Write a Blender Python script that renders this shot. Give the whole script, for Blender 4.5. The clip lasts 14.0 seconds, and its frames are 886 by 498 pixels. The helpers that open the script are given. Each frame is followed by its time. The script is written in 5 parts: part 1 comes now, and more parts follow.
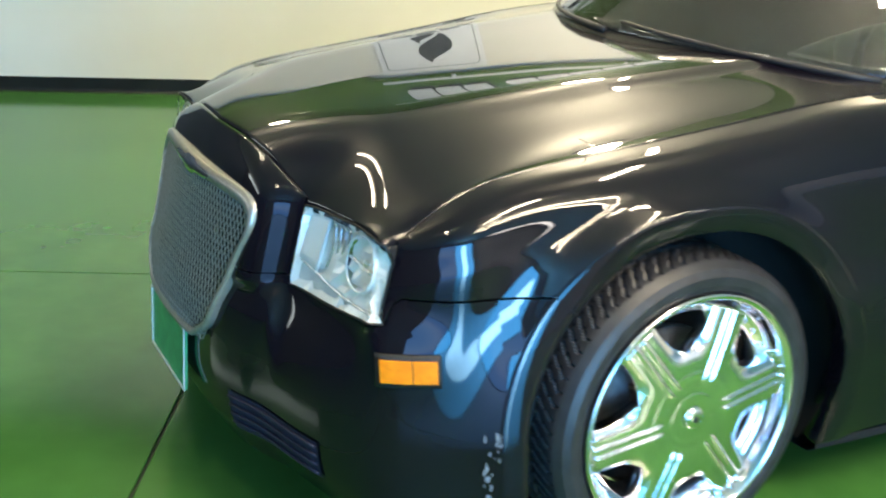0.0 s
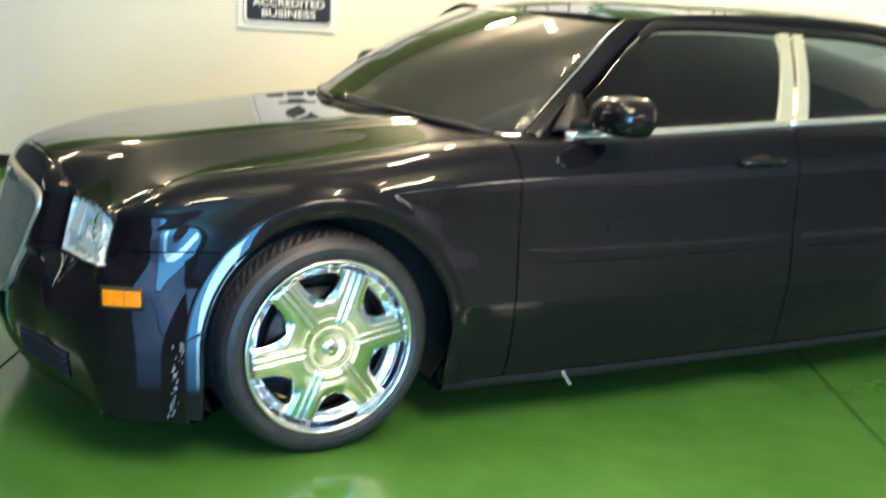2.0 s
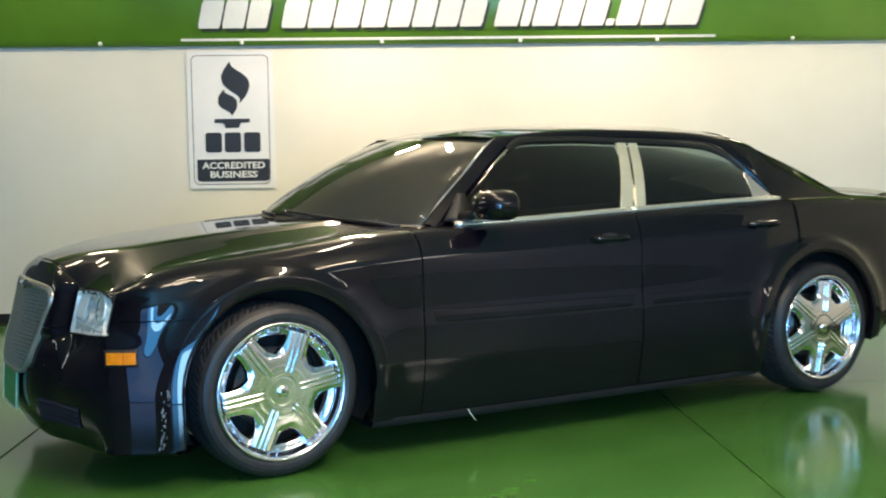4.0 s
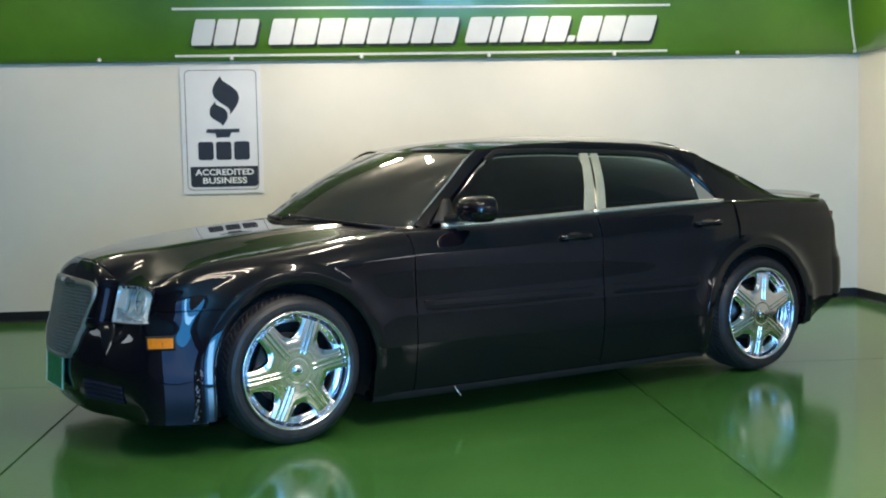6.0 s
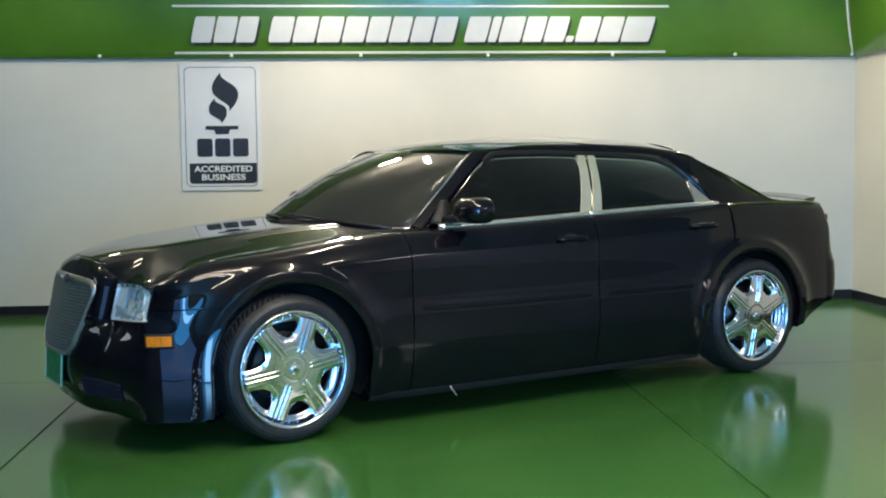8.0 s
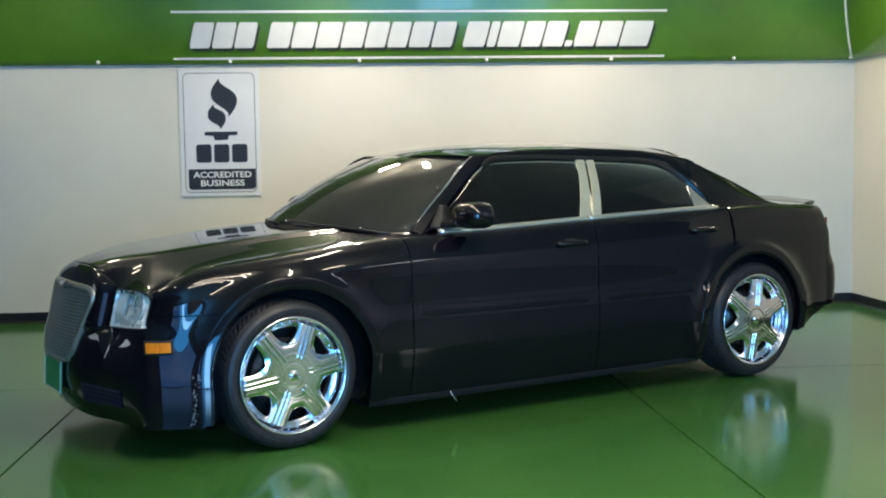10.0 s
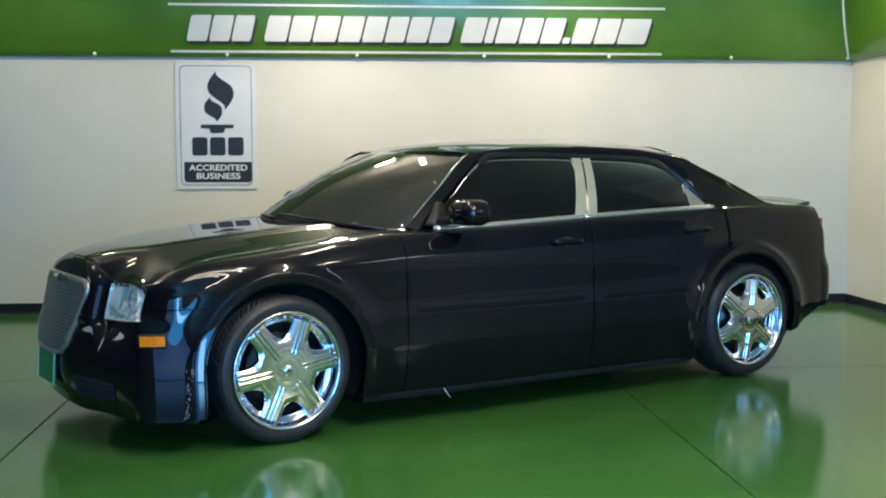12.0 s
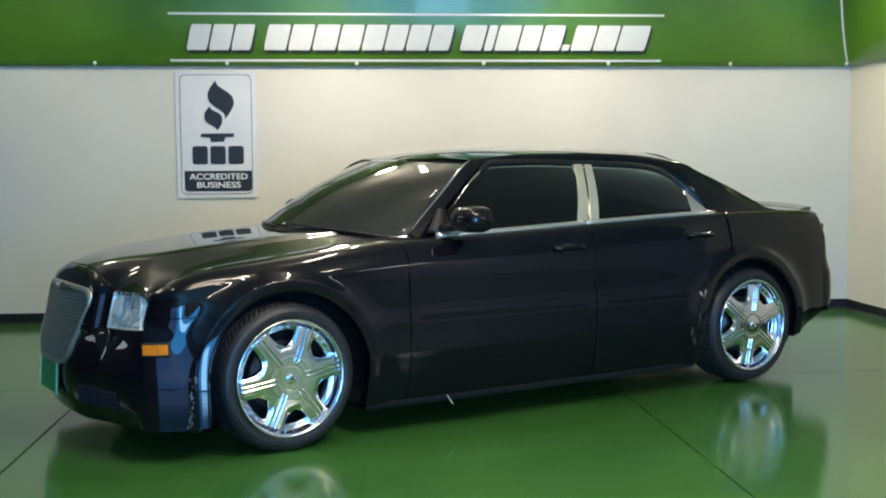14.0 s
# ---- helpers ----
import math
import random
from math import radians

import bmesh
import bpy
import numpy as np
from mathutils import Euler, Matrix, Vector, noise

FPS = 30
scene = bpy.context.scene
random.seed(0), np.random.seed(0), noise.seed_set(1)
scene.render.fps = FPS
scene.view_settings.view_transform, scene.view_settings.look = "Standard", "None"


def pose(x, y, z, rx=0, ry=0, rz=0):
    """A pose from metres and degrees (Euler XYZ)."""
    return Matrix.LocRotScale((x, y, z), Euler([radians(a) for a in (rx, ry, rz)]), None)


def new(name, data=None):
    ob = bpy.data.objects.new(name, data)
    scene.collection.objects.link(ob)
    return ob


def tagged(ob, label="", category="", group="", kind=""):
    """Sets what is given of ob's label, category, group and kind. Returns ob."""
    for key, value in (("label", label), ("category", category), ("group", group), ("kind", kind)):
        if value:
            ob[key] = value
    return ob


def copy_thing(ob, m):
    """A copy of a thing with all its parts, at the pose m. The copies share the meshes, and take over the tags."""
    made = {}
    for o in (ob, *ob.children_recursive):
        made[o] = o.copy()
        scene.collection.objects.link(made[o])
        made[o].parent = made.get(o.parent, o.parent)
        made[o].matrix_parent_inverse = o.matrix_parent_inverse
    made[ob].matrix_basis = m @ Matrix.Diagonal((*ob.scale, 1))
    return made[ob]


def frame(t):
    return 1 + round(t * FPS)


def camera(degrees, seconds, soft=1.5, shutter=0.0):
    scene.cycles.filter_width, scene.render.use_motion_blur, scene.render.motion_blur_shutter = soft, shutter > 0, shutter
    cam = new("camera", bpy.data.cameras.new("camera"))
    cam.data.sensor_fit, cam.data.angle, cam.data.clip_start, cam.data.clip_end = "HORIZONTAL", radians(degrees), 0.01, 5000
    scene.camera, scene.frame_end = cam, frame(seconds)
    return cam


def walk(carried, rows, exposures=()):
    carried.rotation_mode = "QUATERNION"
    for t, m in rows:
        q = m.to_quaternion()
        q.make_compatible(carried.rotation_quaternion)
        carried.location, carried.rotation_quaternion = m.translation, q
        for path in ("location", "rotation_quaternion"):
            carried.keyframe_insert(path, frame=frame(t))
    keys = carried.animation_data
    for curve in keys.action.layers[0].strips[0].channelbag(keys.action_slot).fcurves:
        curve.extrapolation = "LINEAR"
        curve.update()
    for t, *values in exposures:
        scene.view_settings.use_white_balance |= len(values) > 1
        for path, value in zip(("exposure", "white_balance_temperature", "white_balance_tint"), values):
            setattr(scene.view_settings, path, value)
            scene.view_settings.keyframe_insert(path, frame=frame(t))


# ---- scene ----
cam = camera(41.94, 14.0, soft=2.0, shutter=0.6)
# seconds, place, yaw, pitch, roll
ROWS = [
    (0, -0.5229, -2.1662, 1.4759, 0.519, -19.463, -1.040),
    (0.5, -0.3253, -2.5065, 1.4856, 2.158, -17.934, -1.539),
    (1, -0.0586, -2.8511, 1.4815, 3.899, -17.152, -0.326),
    (1.5, 0.1345, -3.1091, 1.4830, 1.076, -16.636, -2.441),
    (2, 0.3061, -3.3636, 1.4611, 0.350, -13.170, -2.996),
    (2.5, 0.4946, -3.6967, 1.2940, 1.750, -8.313, -1.225),
    (3, 0.5633, -3.9580, 1.2197, 0.794, -8.078, 0.345),
    (3.5, 0.5165, -4.2527, 1.2212, -1.335, -5.907, 0.674),
    (4, 0.4301, -4.5443, 1.2436, -2.737, -4.293, 0.776),
    (4.2, 0.4208, -4.6566, 1.2385, -3.412, -4.393, 0.494),
    (6.3, 0.2305, -5.3342, 1.3142, -4.842, -4.284, 1.069),
    (6.5, 0.2265, -5.3398, 1.3224, -4.808, -4.194, 0.976),
    (7, 0.2358, -5.3599, 1.3226, -4.692, -4.394, 0.968),
    (7.5, 0.2474, -5.3570, 1.3287, -4.816, -4.674, 0.871),
    (8, 0.2480, -5.3496, 1.3276, -4.851, -4.573, 0.574),
    (10.5, 0.2510, -5.3430, 1.3307, -4.893, -4.336, 0.829),
    (11, 0.2545, -5.3446, 1.3335, -4.784, -4.593, 0.521),
    (11.5, 0.2443, -5.3442, 1.3275, -4.933, -4.432, 0.065),
    (12, 0.2458, -5.3401, 1.3389, -5.099, -4.604, 0.079),
    (12.5, 0.2406, -5.3380, 1.3297, -4.986, -4.496, -0.042),
    (13, 0.2319, -5.3321, 1.3297, -5.156, -4.482, 0.318),
    (13.5, 0.2369, -5.3311, 1.3323, -5.195, -4.282, 0.394),
    (14, 0.2267, -5.3374, 1.3311, -5.196, -4.185, 0.402),
]
# seconds, stops, kelvin, tint
EXPOSURES = [
    (0.0, 1.22, 7900, 13), (1.5, 1.02, 8200, 18), (2.0, 1.07, 9000, 17), (3.0, 0.80, 9300, 17), (4.0, 0.43, 8400, 17), (6.5, 0.0, 7150, 16), (14.0, 0.0, 7150, 16),
]
walk(cam, [(t, pose(x, y, z, 90 + pitch, roll, yaw)) for t, x, y, z, yaw, pitch, roll in ROWS], EXPOSURES)

# ---- world and light ----
WALL_Y, RIGHT_X, CEIL = 4.735, 4.82, 3.45
BAY_X0 = -3.9                                                 # the cream back wall begins here
HALL_X0, HALL_X1, FRONT_Y, BAY_Y = -8.5, 10.5, -9.5, 0.6      # unseen hall added round the bay; the bay's side wall ends at BAY_Y
GLASS_X0, GLASS_MID, GLASS_X1, GLASS_H = -2.7, 0.4, 4.6, 2.75     # shopfront glazing in the front wall, with an added post at GLASS_MID
WEST_Y0, WEST_Y1, WEST_Z0, WEST_Z1 = 0.0, 4.0, 2.45, 3.2      # unseen window added in the hall's west wall

world = bpy.data.worlds.new("world")
scene.world = world
world.use_nodes = True
wn = world.node_tree
sky = wn.nodes.new("ShaderNodeTexSky")
sky.sky_type = "NISHITA"
sky.sun_disc = False
sky.sun_elevation, sky.sun_rotation = radians(40), radians(60)
wn.nodes["Background"].inputs["Strength"].default_value = 0.12
wn.links.new(sky.outputs[0], wn.nodes["Background"].inputs["Color"])


def area_lamp(name, m, sx, sy, watts, colour):
    data = bpy.data.lights.new(name, "AREA")
    data.shape, data.size, data.size_y, data.energy, data.color = "RECTANGLE", sx, sy, watts, colour
    ob = new(name, data)
    ob.matrix_world = m
    return ob


# daylight in the opening of the shopfront; left pane dimmed to darken the bumper's reflection
for x0, x1, watts, colour in ((GLASS_X0, GLASS_MID, 65, (0.0, 0.28, 1.0)), (GLASS_MID, GLASS_X1, 360, (0.0, 0.36, 1.0))):
    area_lamp("shopfront_daylight", pose((x0 + x1) / 2, FRONT_Y + 0.02, GLASS_H / 2, 90, 0, 0), x1 - x0, GLASS_H, watts, colour)
# brighter daylight where the shopfront's doors stand open
area_lamp("doorway_daylight", pose(2.4, FRONT_Y + 0.10, 1.2, 90, 0, 0), 1.1, 2.3, 160, (0.26, 0.62, 1.0))
# paler light from the added west window, a fill for headlight and nose
area_lamp("west_fill_lamp", pose(HALL_X0 + 0.02, (WEST_Y0 + WEST_Y1) / 2, (WEST_Z0 + WEST_Z1) / 2, 90, 0, -90), WEST_Y1 - WEST_Y0, WEST_Z1 - WEST_Z0, 25, (0.72, 0.90, 1.0))

# ceiling fittings: x, y, the length of a tube, and its share of the full light
TUBES = [(-2.15, 1.75, 0.6, 0.25), (-2.48, 2.00, 0.6, 0.25), (-1.35, -0.75, 0.6, 0.5), (0.42, 2.75, 0.6, 1), (0.50, 0.95, 0.6, 1), (0.48, -0.50, 0.6, 1), (0.66, -1.35, 0.6, 1), (1.35, -2.1, 2.4, 1), (1.85, -2.3, 2.4, 1)]
# unseen panels, added to brighten the hall that the car reflects
PANELS = [(6.6, -4.8), (9.2, -6.2), (7.4, -8.0)]
SPOTS = [(-2.2, 3.8, 0.3), (0.12, 3.65, 1.0), (2.15, 3.75, 1.0), (4.0, 3.6, 0.6)]       # x, y, share of the full light
WARM = (1.0, 0.94, 0.80)
TUBE_W, TUBE_UP_W, SPOT_W, SPOT_UP_W, PANEL_W = 17, 4, 25, 13, 50   # tubes: watts a metre


# ---- materials ----
def material(name):
    m = bpy.data.materials.new(name)
    m.use_nodes = True
    return m, m.node_tree, m.node_tree.nodes["Principled BSDF"]


def set_in(node, **kw):
    for key, value in kw.items():
        node.inputs[key.replace("_", " ")].default_value = value


def rgba(c):
    return (c[0], c[1], c[2], 1.0)


def noise_mix(t, a, b, scale, detail=4.0, rough=0.55, lo=0.35, hi=0.65, coords="Object"):
    """A colour that wanders between a and b."""
    co = t.nodes.new("ShaderNodeTexCoord")
    n = t.nodes.new("ShaderNodeTexNoise")
    set_in(n, Scale=scale, Detail=detail, Roughness=rough)
    t.links.new(co.outputs[coords], n.inputs["Vector"])
    r = t.nodes.new("ShaderNodeMapRange")
    set_in(r, From_Min=lo, From_Max=hi)
    t.links.new(n.outputs["Fac"], r.inputs["Value"])
    mix = t.nodes.new("ShaderNodeMix")
    mix.data_type = "RGBA"
    mix.inputs[6].default_value, mix.inputs[7].default_value = rgba(a), rgba(b)
    t.links.new(r.outputs[0], mix.inputs[0])
    return mix.outputs[2], n.outputs["Fac"], co


def bump(t, p, fac, strength, dist):
    b = t.nodes.new("ShaderNodeBump")
    set_in(b, Strength=strength, Distance=dist)
    t.links.new(fac, b.inputs["Height"])
    t.links.new(b.outputs[0], p.inputs["Normal"])


def plain(name, colour, rough=0.5, metal=0.0, vary=0.12, scale=8.0, bumpy=0.0, coat=0.0, spec=0.5):
    m, t, p = material(name)
    dark = tuple(c * (1 - vary) for c in colour)
    light = tuple(min(1, c * (1 + vary)) for c in colour)
    col, fac, co = noise_mix(t, dark, light, scale)
    t.links.new(col, p.inputs["Base Color"])
    set_in(p, Roughness=rough, Metallic=metal, Coat_Weight=coat, Coat_Roughness=0.03, Specular_IOR_Level=spec)
    if bumpy:
        n = t.nodes.new("ShaderNodeTexNoise")
        set_in(n, Scale=scale * 18, Detail=3.0)
        t.links.new(co.outputs["Object"], n.inputs["Vector"])
        bump(t, p, n.outputs["Fac"], bumpy, 0.002)
    return m


def wall_paint(name, a, b):
    m, t, p = material(name)
    col, fac, co = noise_mix(t, a, b, 0.9, 5.0)
    t.links.new(col, p.inputs["Base Color"])
    set_in(p, Roughness=0.62, Specular_IOR_Level=0.3)
    n = t.nodes.new("ShaderNodeTexNoise")
    set_in(n, Scale=260.0, Detail=2.0)
    t.links.new(co.outputs["Object"], n.inputs["Vector"])
    bump(t, p, n.outputs["Fac"], 0.18, 0.002)
    return m


def epoxy():
    m, t, p = material("green_epoxy")
    col, fac, co = noise_mix(t, (0.033, 0.134, 0.028), (0.054, 0.182, 0.043), 1.6, 4.0, 0.55, 0.3, 0.7)
    n2 = t.nodes.new("ShaderNodeTexNoise")
    set_in(n2, Scale=9.0, Detail=2.0, Roughness=0.5)
    t.links.new(co.outputs["Object"], n2.inputs["Vector"])
    r = t.nodes.new("ShaderNodeMapRange")
    set_in(r, From_Min=0.3, From_Max=0.75, To_Min=0.95, To_Max=1.05)
    t.links.new(n2.outputs["Fac"], r.inputs["Value"])
    mul = t.nodes.new("ShaderNodeMix")
    mul.data_type, mul.blend_type = "RGBA", "MULTIPLY"
    mul.inputs[0].default_value = 1.0
    t.links.new(col, mul.inputs[6])
    t.links.new(r.outputs[0], mul.inputs[7])
    t.links.new(mul.outputs[2], p.inputs["Base Color"])
    rr = t.nodes.new("ShaderNodeMapRange")
    set_in(rr, From_Min=0.3, From_Max=0.7, To_Min=0.128, To_Max=0.140)
    t.links.new(fac, rr.inputs["Value"])
    t.links.new(rr.outputs[0], p.inputs["Roughness"])
    set_in(p, Specular_IOR_Level=0.40)
    return m


def car_paint():
    m, t, p = material("black_paint")
    col, fac, co = noise_mix(t, (0.0044, 0.0035, 0.0064), (0.0058, 0.0045, 0.0082), 3.0, 2.0)
    t.links.new(col, p.inputs["Base Color"])
    set_in(p, Roughness=0.32, Coat_Weight=1.0, Coat_Roughness=0.012, Coat_IOR=1.46, Specular_IOR_Level=0.02)
    return m


def tinted_glass(name, tint, rough=0.0, ior=1.5, dust_haze=0.0):
    m, t, p = material(name)
    t.nodes.remove(p)
    out = t.nodes["Material Output"]
    tr, gl, fr, mix = (t.nodes.new(k) for k in ("ShaderNodeBsdfTransparent", "ShaderNodeBsdfGlossy", "ShaderNodeFresnel", "ShaderNodeMixShader"))
    tr.inputs[0].default_value = rgba(tint)
    gl.inputs["Color"].default_value = (1, 1, 1, 1)
    gl.inputs["Roughness"].default_value = rough
    fr.inputs["IOR"].default_value = ior
    t.links.new(fr.outputs[0], mix.inputs[0])
    t.links.new(tr.outputs[0], mix.inputs[1])
    t.links.new(gl.outputs[0], mix.inputs[2])
    if dust_haze:
        # a thin uneven film: dust, and painted haze that greys the dark glass
        film, over, co, n, r = (t.nodes.new(k) for k in ("ShaderNodeBsdfDiffuse", "ShaderNodeMixShader", "ShaderNodeTexCoord", "ShaderNodeTexNoise", "ShaderNodeMapRange"))
        film.inputs[0].default_value = (0.55, 0.54, 0.52, 1)
        set_in(n, Scale=3.0, Detail=4.0)
        set_in(r, From_Min=0.3, From_Max=0.7, To_Min=dust_haze * 0.8, To_Max=dust_haze * 1.2)
        t.links.new(co.outputs["Object"], n.inputs["Vector"])
        t.links.new(n.outputs["Fac"], r.inputs["Value"])
        t.links.new(r.outputs[0], over.inputs[0])
        t.links.new(mix.outputs[0], over.inputs[1])
        t.links.new(film.outputs[0], over.inputs[2])
        mix = over
    t.links.new(mix.outputs[0], out.inputs["Surface"])
    return m


def glow(name, colour, strength):
    m, t, p = material(name)
    set_in(p, Base_Color=rgba(colour), Emission_Color=rgba(colour), Emission_Strength=strength)
    return m


M_PAINT = car_paint()
M_CHROME = plain("chrome", (0.92, 0.88, 0.92), 0.09, 1.0, 0.03, 20)
M_CHROME_SOFT = plain("satin_chrome", (0.86, 0.82, 0.74), 0.16, 0.8, 0.06, 60)
M_SHELL = plain("grille_shell_chrome", (0.40, 0.375, 0.34), 0.32, 0.6, 0.10, 50)
M_MESH = plain("grille_wire", (0.30, 0.265, 0.225), 0.38, 0.45, 0.1, 80)
M_DARK = plain("black_plastic", (0.010, 0.010, 0.011), 0.55, 0, 0.2, 30, 0.15)
M_WELL = plain("wheel_well_liner", (0.006, 0.006, 0.007), 0.9, 0, 0.3, 12, 0.3)
M_RUBBER = plain("tyre_rubber", (0.020, 0.020, 0.024), 0.44, 0, 0.25, 25, 0.2)
M_WINDOW = tinted_glass("limousine_tint_glass", (0.15, 0.14, 0.15), 0.0, 1.25, 0.014)
M_WINDSCREEN = tinted_glass("windscreen_glass", (0.58, 0.60, 0.58), 0.0, 1.6, 0.030)
M_LENS = tinted_glass("headlight_lens", (0.99, 0.99, 0.99), 0.02, 1.15)
M_AMBER = plain("amber_lens", (0.95, 0.24, 0.012), 0.45, 0, 0.12, 60, 0.0, 0.0, 0.15)
M_HEAD = plain("headlight_reflector", (0.95, 0.91, 0.86), 0.20, 0.85, 0.03, 30)
M_HEADBODY = plain("headlight_housing", (0.98, 0.93, 0.86), 0.34, 0.35, 0.02, 14)
M_HEADLOW = plain("headlight_grey", (0.72, 0.70, 0.67), 0.22, 0.30, 0.15, 20)
M_PLATE = plain("green_dealer_plate", (0.010, 0.36, 0.15), 0.35, 0, 0.15, 25)
M_FOG = plain("lower_intake_mesh", (0.012, 0.011, 0.030), 0.6, 0, 0.3, 90, 0.4)
M_TRIM_DARK = plain("window_rubber", (0.008, 0.008, 0.008), 0.5, 0, 0.2, 40)
M_SEAT = plain("seat_cloth", (0.26, 0.26, 0.27), 0.8, 0, 0.2, 30, 0.2)
M_DASH = plain("dashboard_vinyl", (0.24, 0.24, 0.245), 0.6, 0, 0.15, 30, 0.2)
M_LINER = plain("roof_lining", (0.40, 0.39, 0.37), 0.9, 0, 0.1, 20, 0.2)
M_SCUFF = plain("scuffed_primer", (0.22, 0.24, 0.28), 0.7, 0, 0.3, 90)
M_RED = plain("tail_lens", (0.25, 0.01, 0.01), 0.12, 0, 0.2, 40, 0, 0.6)
M_STEEL = plain("brake_steel", (0.10, 0.10, 0.10), 0.4, 0.8, 0.25, 30)

M_WALL = wall_paint("cream_wall_paint", (0.70, 0.675, 0.60), (0.76, 0.735, 0.66))
M_CEIL = wall_paint("ceiling_tile_paint", (0.70, 0.71, 0.67), (0.76, 0.77, 0.72))
# unseen hall walls, toned for what the car reflects; near-black on the west
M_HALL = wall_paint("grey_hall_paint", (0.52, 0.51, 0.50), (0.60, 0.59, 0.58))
M_HALL_WEST = wall_paint("unseen_dark_hall_paint", (0.09, 0.09, 0.095), (0.12, 0.12, 0.125))
M_FLOOR = epoxy()
M_JOINT = plain("floor_joint_filler", (0.012, 0.022, 0.012), 0.6, 0, 0.3, 20)
M_BASE = plain("black_cove_base", (0.010, 0.010, 0.011), 0.35, 0, 0.2, 10, 0.05)
M_FASCIA = plain("green_fascia_vinyl", (0.075, 0.20, 0.022), 0.28, 0, 0.10, 2.0, 0.0, 0.25)
M_LETTER = plain("white_letter_vinyl", (0.80, 0.81, 0.80), 0.4, 0, 0.03, 6)
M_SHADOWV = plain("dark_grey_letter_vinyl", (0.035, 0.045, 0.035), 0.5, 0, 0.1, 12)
M_SIGN = plain("sign_board_white", (0.74, 0.75, 0.76), 0.4, 0, 0.03, 3)
M_SIGNDARK = plain("sign_ink_charcoal", (0.014, 0.015, 0.020), 0.45, 0, 0.1, 20)
M_KNOB = plain("white_knob", (0.75, 0.75, 0.72), 0.35, 0, 0.05, 40)
M_TUBE = glow("lit_tube", WARM, 10.0)
M_CASE = plain("fitting_white_metal", (0.7, 0.68, 0.62), 0.4, 0, 0.05, 10)
M_PILLAR = plain("polished_pillar_cover", (0.86, 0.78, 0.60), 0.10, 0.55, 0.06, 9)
M_DOORLEAF = plain("door_frame_steel", (0.35, 0.35, 0.34), 0.5, 0.3, 0.1, 6)


# ---- mesh helpers ----
def link(name, bm, mat, parent=None, label="", smooth=True, m=None):
    me = bpy.data.meshes.new(name)
    bm.to_mesh(me)
    bm.free()
    for poly in me.polygons:
        poly.use_smooth = smooth
    me.materials.append(mat)
    ob = new(name, me)
    if parent is not None:
        ob.parent = parent
    if m is not None:
        ob.matrix_basis = m
    if label:
        tagged(ob, label)
    return ob


def part(name, bm, mat, parent, label="", smooth=True, m=None):
    return link(name, bm, mat, parent, label, smooth, m)


def thing(name, label, category, m=None, group="", kind=""):
    ob = new(name)
    ob.empty_display_size = 0.1
    if m is not None:
        ob.matrix_basis = m
    return tagged(ob, label, category, group, kind)


def box(bm, lo, hi, bevel=0.0, seg=2):
    c = [(a + b) / 2 for a, b in zip(lo, hi)]
    s = [abs(b - a) for a, b in zip(lo, hi)]
    r = bmesh.ops.create_cube(bm, size=1.0, matrix=Matrix.Translation(c) @ Matrix.Diagonal((*s, 1)))
    if bevel:
        es = list({e for v in r["verts"] for e in v.link_edges})
        bmesh.ops.bevel(bm, geom=es, offset=bevel, segments=seg, affect="EDGES", profile=0.5)
    return bm


def grid(bm, P, close_u=False):
    """Faces over an array of points [n][m]."""
    n, k = len(P), len(P[0])
    vs = [[bm.verts.new(tuple(map(float, q))) for q in row] for row in P]
    for i in range(n if close_u else n - 1):
        for j in range(k - 1):
            a, b, c, d = vs[i][j], vs[i][j + 1], vs[(i + 1) % n][j + 1], vs[(i + 1) % n][j]
            if len({a, b, c, d}) == 4:
                bm.faces.new((a, b, c, d))
    return bm


def finish(bm, dist=1e-5):
    bmesh.ops.remove_doubles(bm, verts=bm.verts[:], dist=dist)
    bmesh.ops.recalc_face_normals(bm, faces=bm.faces[:])
    return bm


def thicken(bm, d):
    """Gives an open sheet a thickness d behind its faces."""
    finish(bm)
    bmesh.ops.solidify(bm, geom=bm.faces[:], thickness=d)
    return bm


def lathe(bm, profile, steps, y_axis=True):
    """profile of (radius, depth along the axis); the axis is local -y, outward."""
    P = []
    for i in range(steps):
        a = 2 * math.pi * i / steps
        P.append([(r * math.cos(a), -d, r * math.sin(a)) for r, d in profile])
    grid(bm, P, close_u=True)
    return bm


def tube(bm, pts, radius, sides=8, flat=1.0):
    """A round bar along points, with radius a number or a list."""
    pts = [Vector(p) for p in pts]
    rows = []
    for i, p in enumerate(pts):
        d = (pts[min(i + 1, len(pts) - 1)] - pts[max(i - 1, 0)]).normalized()
        up = Vector((0, 0, 1)) if abs(d.z) < 0.95 else Vector((1, 0, 0))
        u = d.cross(up).normalized()
        v = u.cross(d).normalized()
        r = radius[i] if isinstance(radius, (list, tuple)) else radius
        rows.append([p + u * (r * math.cos(2 * math.pi * k / sides)) + v * (r * flat * math.sin(2 * math.pi * k / sides)) for k in range(sides + 1)])
    grid(bm, rows)
    for row in (rows[0], rows[-1]):
        bm.faces.new([bm.verts.new(q) for q in row[:-1]])
    return finish(bm)


